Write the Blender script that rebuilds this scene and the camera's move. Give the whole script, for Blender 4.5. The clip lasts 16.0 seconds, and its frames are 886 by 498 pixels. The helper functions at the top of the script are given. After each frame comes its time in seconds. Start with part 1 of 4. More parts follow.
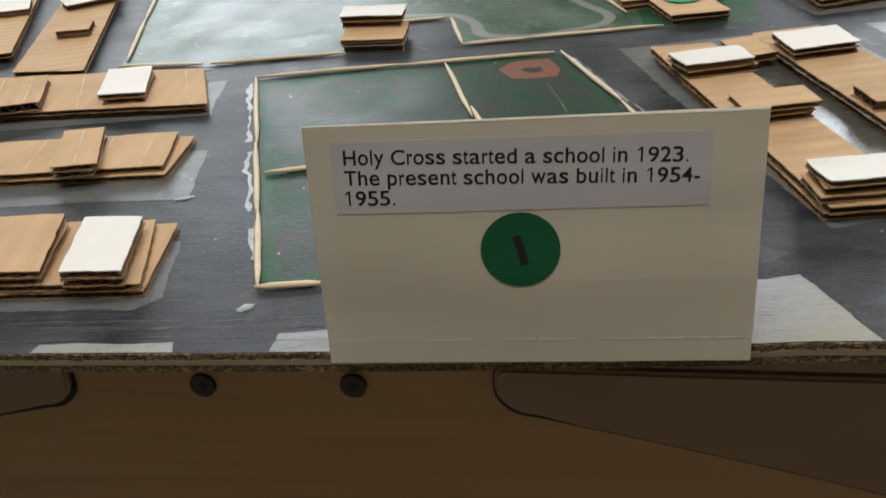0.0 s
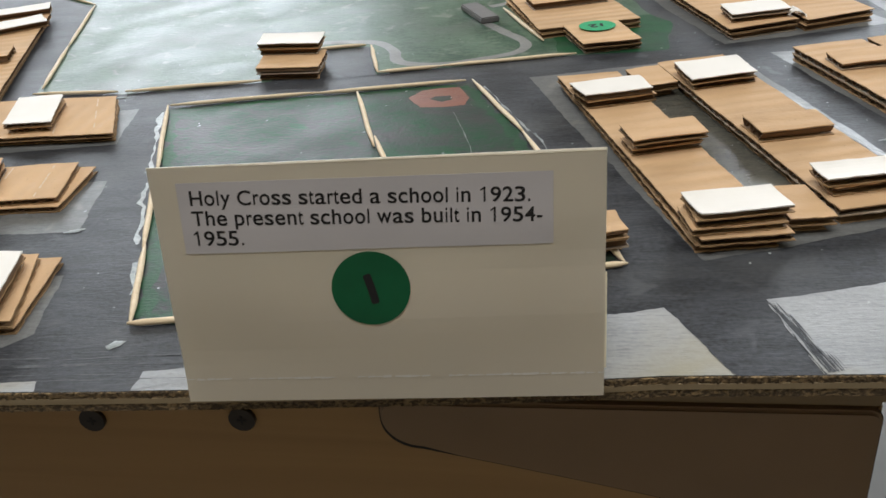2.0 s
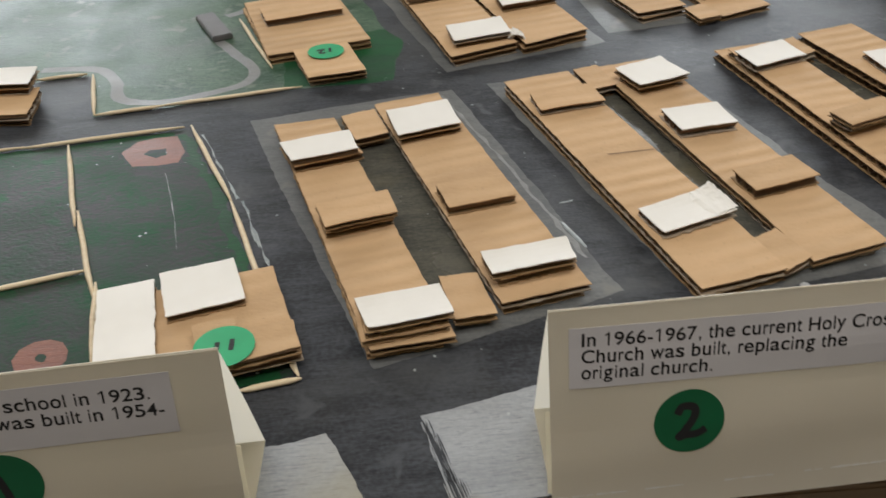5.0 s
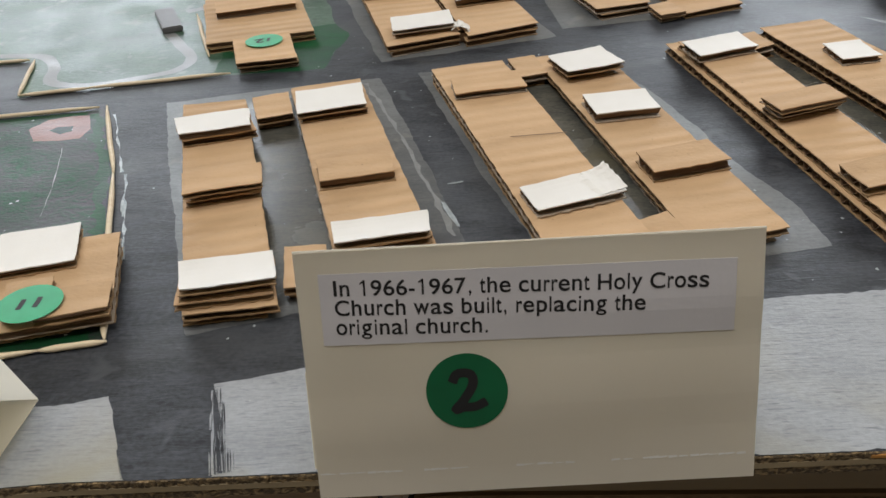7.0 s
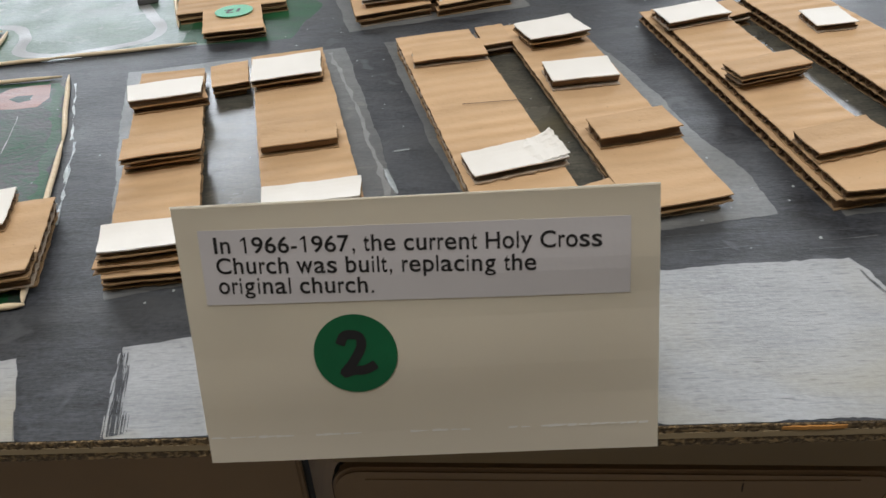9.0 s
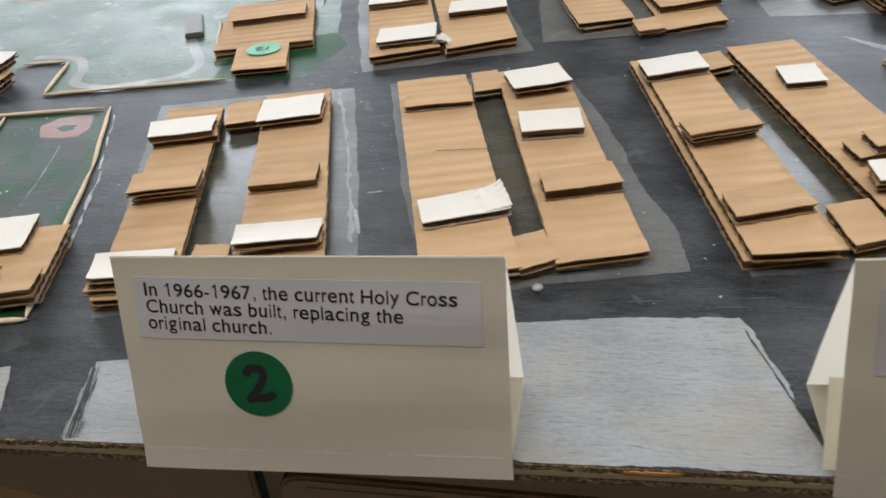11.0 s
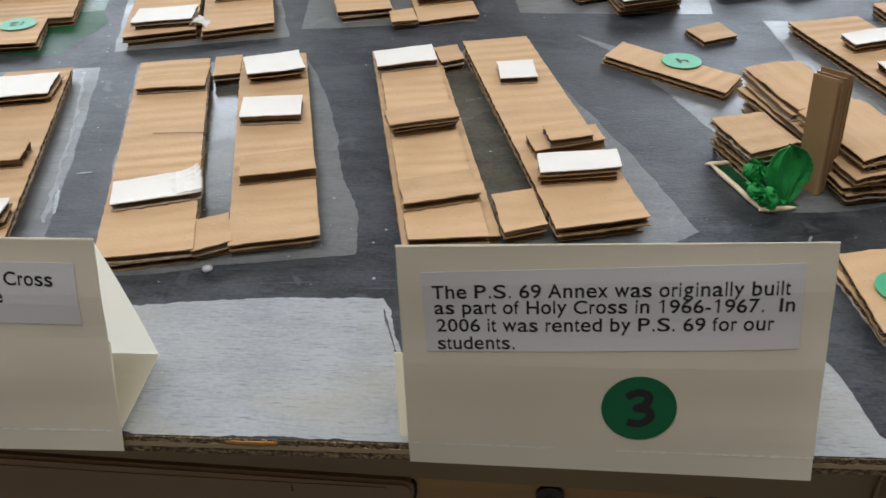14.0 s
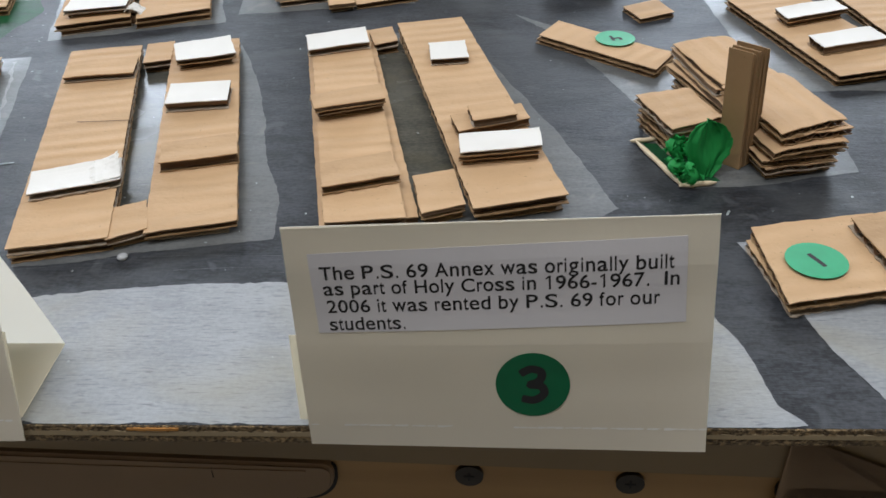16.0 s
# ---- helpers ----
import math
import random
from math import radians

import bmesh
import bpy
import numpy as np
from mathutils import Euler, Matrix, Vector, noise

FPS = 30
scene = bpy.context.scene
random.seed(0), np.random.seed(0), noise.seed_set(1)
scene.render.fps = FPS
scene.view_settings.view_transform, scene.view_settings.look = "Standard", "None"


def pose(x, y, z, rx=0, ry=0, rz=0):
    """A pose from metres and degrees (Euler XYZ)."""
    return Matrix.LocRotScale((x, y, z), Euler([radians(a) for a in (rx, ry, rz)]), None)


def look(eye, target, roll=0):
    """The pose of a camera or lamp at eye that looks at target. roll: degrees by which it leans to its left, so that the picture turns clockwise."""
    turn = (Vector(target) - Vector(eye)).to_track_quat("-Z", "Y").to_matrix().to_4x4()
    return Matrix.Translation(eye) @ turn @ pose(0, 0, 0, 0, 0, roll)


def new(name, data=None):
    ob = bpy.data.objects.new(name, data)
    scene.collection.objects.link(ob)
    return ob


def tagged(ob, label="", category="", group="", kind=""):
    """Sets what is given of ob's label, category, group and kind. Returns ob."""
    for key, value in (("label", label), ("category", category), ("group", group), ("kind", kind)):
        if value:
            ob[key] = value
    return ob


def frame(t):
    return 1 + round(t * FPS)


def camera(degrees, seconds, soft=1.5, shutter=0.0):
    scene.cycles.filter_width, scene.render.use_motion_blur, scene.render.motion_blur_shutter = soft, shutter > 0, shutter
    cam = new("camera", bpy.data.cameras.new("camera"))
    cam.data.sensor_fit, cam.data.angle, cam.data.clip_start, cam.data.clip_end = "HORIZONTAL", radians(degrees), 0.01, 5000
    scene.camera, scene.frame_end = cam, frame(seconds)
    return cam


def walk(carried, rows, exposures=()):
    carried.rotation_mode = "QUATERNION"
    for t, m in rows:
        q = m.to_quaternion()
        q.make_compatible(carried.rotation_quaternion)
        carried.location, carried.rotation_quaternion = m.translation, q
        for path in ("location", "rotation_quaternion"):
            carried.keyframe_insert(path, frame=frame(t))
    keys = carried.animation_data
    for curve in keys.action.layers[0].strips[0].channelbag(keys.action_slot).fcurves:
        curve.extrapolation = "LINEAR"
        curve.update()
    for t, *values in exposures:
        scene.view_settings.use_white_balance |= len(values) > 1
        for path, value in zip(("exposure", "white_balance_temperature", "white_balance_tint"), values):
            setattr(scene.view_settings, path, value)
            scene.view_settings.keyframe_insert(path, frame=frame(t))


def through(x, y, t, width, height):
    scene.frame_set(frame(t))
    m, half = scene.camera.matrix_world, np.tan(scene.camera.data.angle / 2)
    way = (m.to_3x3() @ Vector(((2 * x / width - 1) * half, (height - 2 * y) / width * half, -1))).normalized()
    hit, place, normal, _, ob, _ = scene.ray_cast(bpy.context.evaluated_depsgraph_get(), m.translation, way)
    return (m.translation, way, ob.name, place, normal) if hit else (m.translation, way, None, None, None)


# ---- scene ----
cam = camera(52.83, 16.0, 1.5, 0.4)
PATH = [
    (0, (0.05975, -0.18176, 0.13264), (0.03153, -0.01046, 0.03334), -5.59),
    (0.5, (0.06228, -0.18306, 0.13554), (0.03631, -0.00921, 0.04014), -5.05),
    (1, (0.06843, -0.18385, 0.13516), (0.04390, -0.01020, 0.03900), -5.02),
    (1.5, (0.07879, -0.18286, 0.13520), (0.05542, -0.00932, 0.03858), -5.04),
    (2, (0.08843, -0.17724, 0.13541), (0.06601, -0.00357, 0.03879), -4.96),
    (2.5, (0.09564, -0.17133, 0.13407), (0.07321, 0.00229, 0.03736), -5.02),
    (3, (0.11274, -0.17037, 0.14028), (0.09322, 0.00500, 0.04614), -4.54),
    (3.5, (0.11974, -0.17484, 0.15380), (0.09815, 0.00005, 0.05922), -4.38),
    (4, (0.12898, -0.17506, 0.17120), (0.11216, -0.00296, 0.07073), -2.70),
    (4.5, (0.13368, -0.15912, 0.19000), (0.12950, 0.00737, 0.07926), -2.29),
    (5, (0.14299, -0.15000, 0.19279), (0.15508, 0.01159, 0.07557), -2.34),
    (5.2, (0.14687, -0.15225, 0.18850), (0.15889, 0.00826, 0.06979), -3.13),
    (7.3, (0.22093, -0.14646, 0.14975), (0.21168, 0.02251, 0.04314), -4.04),
    (7.5, (0.21856, -0.14479, 0.14608), (0.20713, 0.02349, 0.03861), -4.51),
    (8, (0.22515, -0.14576, 0.14435), (0.21255, 0.02168, 0.03570), -4.95),
    (8.5, (0.23504, -0.14377, 0.14311), (0.22277, 0.02342, 0.03403), -5.09),
    (8.7, (0.24048, -0.14437, 0.14294), (0.22845, 0.02255, 0.03343), -4.89),
    (10.8, (0.29518, -0.15561, 0.16960), (0.26253, 0.00978, 0.06199), -5.57),
    (11, (0.30240, -0.16063, 0.16965), (0.26781, 0.00433, 0.06199), -6.08),
    (11.5, (0.32153, -0.16570, 0.17088), (0.29289, 0.00008, 0.06273), -4.93),
    (12, (0.33271, -0.16885, 0.17107), (0.31105, -0.00239, 0.06235), -2.98),
    (12.5, (0.34853, -0.16932, 0.18255), (0.32998, -0.00217, 0.07430), -2.38),
    (13, (0.36904, -0.16514, 0.18039), (0.35614, 0.00151, 0.07057), -2.06),
    (13.5, (0.37287, -0.16420, 0.17838), (0.36210, 0.00138, 0.06673), -1.23),
    (14, (0.37839, -0.16497, 0.17502), (0.36760, -0.00004, 0.06241), -0.93),
    (14.5, (0.38799, -0.16564, 0.17458), (0.37859, -0.00132, 0.06096), -1.18),
    (15, (0.38732, -0.16773, 0.17382), (0.37669, -0.00384, 0.05968), -1.49),
    (15.5, (0.39536, -0.16730, 0.17033), (0.38603, -0.00416, 0.05501), -1.53),
    (16, (0.40231, -0.16424, 0.17316), (0.39437, -0.00105, 0.05782), -1.72),
]
EXPOSURES = [(0, -0.14, 6450, 10), (0.5, 0.02, 6350, 10), (2.5, 0.04, 6350, 10), (3.0, 0.08, 6500, 10), (3.5, -0.16, 6750, 11), (4, -0.08, 6750, 11), (5, -0.27, 6550, 10), (8, -0.14, 6350, 11), (12.5, -0.06, 6250, 11), (16, 0.0, 5930, 10)]
walk(cam, [(t, look(eye, target, lean)) for t, eye, target, lean in PATH], EXPOSURES)

# ---- light: a classroom with a row of windows beyond the far side of the board ----
MM = 0.001
world = bpy.data.worlds.new("world")
scene.world = world
world.use_nodes = True
wn = world.node_tree.nodes
sky = wn.new("ShaderNodeTexSky")
sky.sky_type, sky.sun_disc, sky.sun_elevation, sky.sun_rotation = "NISHITA", False, radians(38), radians(200)
wn["Background"].inputs["Strength"].default_value = 0.12
world.node_tree.links.new(sky.outputs["Color"], wn["Background"].inputs["Color"])


def window_lamp(x, z, wide, high, watts):
    data = bpy.data.lights.new("window_daylight", "AREA")
    data.shape, data.size, data.size_y, data.energy, data.color = "RECTANGLE", wide, high, watts, (0.93, 0.97, 1.0)
    ob = new("window_daylight", data)
    ob.matrix_world = look((x, 2.96, z), (x, 0, z))
    return ob


for wx, power in ((-2.35, 20), (-1.1, 26), (1.45, 29)):
    window_lamp(wx, 1.0, 1.15, 1.2, power)
for cx, cy, watts in ((-0.5, 0.25, 9.5), (1.2, 0.35, 11.5), (0.05, -0.6, 16)):
    data = bpy.data.lights.new("ceiling_tube_light", "AREA")
    data.shape, data.size, data.size_y, data.energy, data.color = "RECTANGLE", 1.2, 0.3, watts, (1.0, 0.95, 0.87)
    lamp = new("ceiling_tube_light", data)
    lamp.matrix_world = look((cx, cy, 1.9), (cx, cy, 0))


# ---- materials ----
def material(name, rough=0.6, metal=0.0):
    m = bpy.data.materials.new(name)
    m.use_nodes = True
    b = m.node_tree.nodes["Principled BSDF"]
    b.inputs["Roughness"].default_value, b.inputs["Metallic"].default_value = rough, metal
    return m, m.node_tree.nodes, m.node_tree.links, b


def mixed(nodes, links, factor, a, c):
    mix = nodes.new("ShaderNodeMix")
    mix.data_type = "RGBA"
    for socket, value in ((mix.inputs[6], a), (mix.inputs[7], c)):
        if isinstance(value, tuple):
            socket.default_value = (*value, 1)
        else:
            links.new(value, socket)
    links.new(factor, mix.inputs[0])
    return mix.outputs[2]


def coords(nodes, links, scale=(1, 1, 1), turn=0.0, kind="Object"):
    tc, mp = nodes.new("ShaderNodeTexCoord"), nodes.new("ShaderNodeMapping")
    mp.inputs["Scale"].default_value = scale
    mp.inputs["Rotation"].default_value = (0, 0, radians(turn))
    links.new(tc.outputs[kind], mp.inputs["Vector"])
    return mp.outputs["Vector"]


def grain(nodes, links, vec, scale, low=0.35, high=0.65, detail=4, distortion=0.0):
    n, r = nodes.new("ShaderNodeTexNoise"), nodes.new("ShaderNodeMapRange")
    n.inputs["Scale"].default_value, n.inputs["Detail"].default_value = scale, detail
    n.inputs["Distortion"].default_value = distortion
    r.inputs["From Min"].default_value, r.inputs["From Max"].default_value = low, high
    links.new(vec, n.inputs["Vector"])
    links.new(n.outputs["Fac"], r.inputs["Value"])
    return r.outputs["Result"]


def bumped(nodes, links, b, height, strength, distance):
    bump = nodes.new("ShaderNodeBump")
    bump.inputs["Strength"].default_value, bump.inputs["Distance"].default_value = strength, distance
    links.new(height, bump.inputs["Height"])
    links.new(bump.outputs["Normal"], b.inputs["Normal"])


def kraft(name, light, dark, ribs="y"):
    """Kraft liner: faint ribs from the flutes below, fibre grain and blotches."""
    m, n, l, b = material(name, 0.7)
    b.inputs["Specular IOR Level"].default_value = 0.22
    vec = coords(n, l)
    oi = n.new("ShaderNodeObjectInfo")
    blotch = grain(n, l, vec, 45, 0.3, 0.7)
    stretch = (420, 560, 400) if ribs == "y" else (560, 420, 400)
    fibre = grain(n, l, coords(n, l, stretch), 1.0, 0.3, 0.7, 3)
    col = mixed(n, l, blotch, dark, light)
    col2 = mixed(n, l, fibre, tuple(c * 0.86 for c in dark), col)
    mx = n.new("ShaderNodeMix")
    mx.data_type, mx.inputs[0].default_value = "RGBA", 0.1
    l.new(col, mx.inputs[6]), l.new(col2, mx.inputs[7])
    hsv = n.new("ShaderNodeHueSaturation")
    mr = n.new("ShaderNodeMapRange")
    mr.inputs["To Min"].default_value, mr.inputs["To Max"].default_value = 0.86, 1.1
    l.new(oi.outputs["Random"], mr.inputs["Value"])
    l.new(mr.outputs["Result"], hsv.inputs["Value"])
    l.new(mx.outputs[2], hsv.inputs["Color"])
    band_col = mixed(n, l, grain(n, l, coords(n, l, (14, 45, 20) if ribs == "y" else (45, 14, 20)), 1.1, 0.3, 0.85, 4, 0.5), hsv.outputs["Color"], tuple(min(1, c * 1.12) for c in light))
    ridge = n.new("ShaderNodeMath")  # highlights along the flutes' crests, put into the colour as a paler tone
    ridge.operation, ridge.inputs[1].default_value = "MULTIPLY", 0.36
    crest = n.new("ShaderNodeTexWave")
    crest.bands_direction = "Y" if ribs == "y" else "X"
    crest.inputs["Scale"].default_value, crest.inputs["Distortion"].default_value, crest.inputs["Detail"].default_value = 37, 1.6, 1.5
    gleam = n.new("ShaderNodeMath")
    gleam.operation = "MULTIPLY"
    l.new(vec, crest.inputs["Vector"])
    l.new(crest.outputs["Fac"], gleam.inputs[0]), l.new(grain(n, l, vec, 19, 0.3, 0.7, 2), gleam.inputs[1])
    l.new(gleam.outputs[0], ridge.inputs[0])
    band_col = mixed(n, l, ridge.outputs[0], band_col, tuple(min(1, c * 1.22) for c in light))
    speck = grain(n, l, coords(n, l), 900, 0.68, 0.78, 3)
    l.new(mixed(n, l, speck, band_col, tuple(c * 0.7 for c in dark)), b.inputs["Base Color"])
    wave = n.new("ShaderNodeTexWave")
    wave.bands_direction = "Y" if ribs == "y" else "X"
    wave.inputs["Scale"].default_value, wave.inputs["Distortion"].default_value = 37, 1.6
    wave.inputs["Detail"].default_value = 1.5
    l.new(vec, wave.inputs["Vector"])
    add = n.new("ShaderNodeMath")
    add.operation = "MULTIPLY_ADD"
    add.inputs[1].default_value = 0.12
    ribbed = n.new("ShaderNodeMath")
    ribbed.operation = "MULTIPLY"
    strong = grain(n, l, coords(n, l, (1, 1, 1)), 19, 0.3, 0.7, 2)
    l.new(wave.outputs["Fac"], ribbed.inputs[0]), l.new(strong, ribbed.inputs[1])
    l.new(fibre, add.inputs[0]), l.new(ribbed.outputs[0], add.inputs[2])
    crease = grain(n, l, coords(n, l, (7, 75, 20) if ribs == "y" else (75, 7, 20)), 1.0, 0.25, 0.75, 2, 0.3)
    add2 = n.new("ShaderNodeMath")
    add2.operation = "MULTIPLY_ADD"
    add2.inputs[1].default_value = 0.3
    l.new(crease, add2.inputs[0]), l.new(add.outputs[0], add2.inputs[2])
    bumped(n, l, b, add2.outputs[0], 0.85, 0.0008)
    return m


def paper(name, light, dark, rough=0.7, scale=60):
    m, n, l, b = material(name, rough)
    vec = coords(n, l)
    l.new(mixed(n, l, grain(n, l, vec, scale, 0.3, 0.7), dark, light), b.inputs["Base Color"])
    bumped(n, l, b, grain(n, l, vec, scale * 25, 0.2, 0.8), 0.12, 0.0002)
    return m


def brushed(name, light, dark, rough=(0.3, 0.5), turn=0.0, stretch=9.0, fleck=None, depth=0.0003, seed=0.0, wet=0.5, wear=None, fibres=False):
    """Hand-brushed tempera on plywood: long strokes, thin places, gloss that varies."""
    m, n, l, b = material(name, rough[0])
    tc, mp = n.new("ShaderNodeTexCoord"), n.new("ShaderNodeMapping")
    mp.inputs["Scale"].default_value = (14, 14 * stretch, 14)
    mp.inputs["Rotation"].default_value = (0, 0, radians(turn))
    mp.inputs["Location"].default_value = (seed, seed, 0)
    l.new(tc.outputs["Object"], mp.inputs["Vector"])
    strokes = grain(n, l, mp.outputs["Vector"], 2.4, 0.34, 0.66, 7, 0.6)
    broad = grain(n, l, coords(n, l), 22 + seed, 0.36, 0.64, 5, 0.4)
    fine = grain(n, l, coords(n, l), 640, 0.36, 0.64, 3)
    avg = n.new("ShaderNodeMath")
    avg.operation = "MULTIPLY_ADD"
    avg.inputs[1].default_value = 0.5
    half = n.new("ShaderNodeMath")
    half.operation, half.inputs[1].default_value = "MULTIPLY", 0.5
    l.new(broad, half.inputs[0])
    l.new(strokes, avg.inputs[0]), l.new(half.outputs[0], avg.inputs[2])
    hairs = grain(n, l, coords(n, l, (60, 60 * min(stretch, 4) * 1.6, 60), turn), 3.2, 0.33, 0.67, 5, 0.7)  # single bristles
    small = n.new("ShaderNodeMath")
    small.operation, small.inputs[1].default_value = "MULTIPLY_ADD", 0.55
    part_fine = n.new("ShaderNodeMath")
    part_fine.operation, part_fine.inputs[1].default_value = "MULTIPLY", 0.45
    l.new(fine, part_fine.inputs[0])
    l.new(hairs, small.inputs[0]), l.new(part_fine.outputs[0], small.inputs[2])
    rough_mix = n.new("ShaderNodeMix")
    rough_mix.inputs[0].default_value = 0.45
    l.new(avg.outputs[0], rough_mix.inputs[2]), l.new(small.outputs[0], rough_mix.inputs[3])
    firm = n.new("ShaderNodeMapRange")
    firm.inputs["From Min"].default_value, firm.inputs["From Max"].default_value = 0.27, 0.73
    l.new(rough_mix.outputs[0], firm.inputs["Value"])
    col = mixed(n, l, firm.outputs["Result"], dark, light)
    if fleck:
        spot = grain(n, l, coords(n, l), 75, 0.6, 0.7, 6, 0.8)
        col = mixed(n, l, spot, col, fleck)
    if fibres:  # the grain of the wood shows through
        lines = grain(n, l, coords(n, l, (190, 1300, 45)), 1.0, 0.56, 0.74, 3, 0.4)
        col = mixed(n, l, lines, col, tuple(c * 0.72 for c in dark))
    if wear:
        worn = grain(n, l, coords(n, l, (1, 1.3, 1), turn), 13, 0.5, 0.78, 7, 1.0)
        col = mixed(n, l, worn, col, wear)
    l.new(col, b.inputs["Base Color"])
    rr = n.new("ShaderNodeMapRange")
    rr.inputs["To Min"].default_value, rr.inputs["To Max"].default_value = rough
    l.new(broad, rr.inputs["Value"])
    l.new(rr.outputs["Result"], b.inputs["Roughness"])
    b.inputs["Specular IOR Level"].default_value = wet
    hh = n.new("ShaderNodeMath")
    hh.operation = "MULTIPLY_ADD"
    hh.inputs[1].default_value = 0.35
    slow = n.new("ShaderNodeMath")
    slow.operation, slow.inputs[1].default_value = "MULTIPLY", 0.3
    l.new(strokes, slow.inputs[0])
    l.new(small.outputs[0], hh.inputs[0]), l.new(slow.outputs[0], hh.inputs[2])
    bumped(n, l, b, hh.outputs[0], 0.5, depth)
    return m


def wood(name, light, dark, rough=0.5, turn=0.0, scale=1.0):
    m, n, l, b = material(name, rough)
    vec = coords(n, l, (6 * scale, 90 * scale, 90 * scale), turn)
    g = grain(n, l, vec, 1.0, 0.3, 0.7, 6, 1.2)
    l.new(mixed(n, l, g, dark, light), b.inputs["Base Color"])
    bumped(n, l, b, g, 0.2, 0.0003)
    return m


def plain(name, colour, rough=0.6, metal=0.0):
    m, n, l, b = material(name, rough, metal)
    l.new(mixed(n, l, grain(n, l, coords(n, l), 120, 0.3, 0.7), tuple(c * 0.85 for c in colour), colour), b.inputs["Base Color"])
    return m


KRAFT_Y = kraft("kraft_liner", (0.604, 0.411, 0.242), (0.509, 0.339, 0.193), "y")
# the same kraft with shade painted in, for lower liners and the tower
KRAFT_SHADED = kraft("shaded_kraft_liner", (0.38, 0.25, 0.135), (0.30, 0.195, 0.10), "y")
KRAFT_X = kraft("kraft_liner_cross", (0.604, 0.411, 0.242), (0.509, 0.339, 0.193), "x")
SCORE = paper("rubbed_kraft", (0.72, 0.60, 0.46), (0.62, 0.48, 0.33), 0.7)
TORN = paper("torn_pale_liner", (0.52, 0.45, 0.37), (0.36, 0.27, 0.19), 0.85, 90)
# dark brown: the shade in the flutes' hollows is put into the colour
FLUTE = paper("shaded_kraft_fluting", (0.203, 0.124, 0.0675), (0.135, 0.0788, 0.0413), 0.85)
WHITE = paper("white_liner", (0.896, 0.891, 0.875), (0.824, 0.814, 0.788), 0.6, 40)
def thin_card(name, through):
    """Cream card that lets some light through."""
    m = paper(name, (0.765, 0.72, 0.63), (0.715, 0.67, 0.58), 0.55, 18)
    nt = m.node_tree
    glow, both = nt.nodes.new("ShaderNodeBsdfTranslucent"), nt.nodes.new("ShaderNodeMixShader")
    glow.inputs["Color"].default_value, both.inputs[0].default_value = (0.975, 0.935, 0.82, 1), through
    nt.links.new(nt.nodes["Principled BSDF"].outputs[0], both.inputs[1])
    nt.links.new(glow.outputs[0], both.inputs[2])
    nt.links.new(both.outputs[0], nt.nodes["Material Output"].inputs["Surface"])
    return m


# one card, two copies: front panels kept dim, inner panels made to glow
CARD = thin_card("dimmer_cream_card", 0.19)
CARD_BRIGHT = thin_card("bright_cream_card", 0.72)
LABEL = paper("label_paper", (0.664, 0.655, 0.693), (0.626, 0.616, 0.655), 0.5, 30)
INK = plain("black_ink", (0.015, 0.015, 0.018), 0.6)
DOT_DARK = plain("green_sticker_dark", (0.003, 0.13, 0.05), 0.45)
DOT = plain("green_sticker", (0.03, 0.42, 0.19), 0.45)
STREET = brushed("street_paint", (0.058, 0.064, 0.077), (0.014, 0.016, 0.021), (0.44, 0.54), 76, 3.5, (0.07, 0.077, 0.089), 0.00035, 0.0, 0.32, (0.076, 0.082, 0.09))
LIGHT = brushed("bare_grey_wash", (0.385, 0.41, 0.447), (0.292, 0.314, 0.345), (0.38, 0.5), 0, 3.5, None, 0.0003, 3.1, 0.4, (0.335, 0.32, 0.25), True)
WASH = brushed("thin_grey_wash", (0.164, 0.172, 0.176), (0.102, 0.109, 0.115), (0.32, 0.5), 70, 5, (0.18, 0.184, 0.176), 0.0002, 4.2, 0.45, (0.082, 0.0861, 0.0943))
YARD = brushed("yard_wash", (0.122, 0.119, 0.099), (0.063, 0.0648, 0.0594), (0.16, 0.34), 80, 4, None, 0.00015, 5.3, 0.5, (0.108, 0.0945, 0.054))
FIELD = brushed("field_green", (0.009, 0.072, 0.03), (0.047, 0.047, 0.051), (0.36, 0.48), 75, 1.4, (0.006, 0.085, 0.03), 0.0005, 7.7, 0.17, (0.05, 0.05, 0.054))
PARK = brushed("park_green", (0.106, 0.175, 0.124), (0.023, 0.069, 0.0414), (0.34, 0.46), 40, 1.25, (0.202, 0.239, 0.202), 0.0005, 9.1, 0.36, (0.11, 0.124, 0.12))
GREEN = brushed("grass_green", (0.008, 0.085, 0.028), (0.012, 0.05, 0.025), (0.42, 0.55), 30, 4, None, 0.0004, 2.2, 0.3)
RIVER = brushed("river_blue", (0.05, 0.085, 0.30), (0.02, 0.035, 0.16), (0.3, 0.5), 10, 6, (0.2, 0.22, 0.34), 0.0005, 4.4)
BANK = brushed("bank_tan", (0.30, 0.24, 0.15), (0.2, 0.17, 0.11), (0.4, 0.55), 10, 5, None, 0.0004, 6.6)
REDDISH = brushed("brick_red_paint", (0.27, 0.10, 0.065), (0.2, 0.08, 0.055), (0.3, 0.5), 20, 4, None, 0.0004, 1.2)
PATHGREY = brushed("path_grey", (0.27, 0.28, 0.285), (0.2, 0.21, 0.215), (0.3, 0.5), 20, 4, None, 0.0004, 8.2)
STREAK = brushed("pale_streak_paint", (0.15, 0.16, 0.175), (0.06, 0.066, 0.075), (0.4, 0.55), 0, 4, None, 0.0002, 5.9, 0.25)
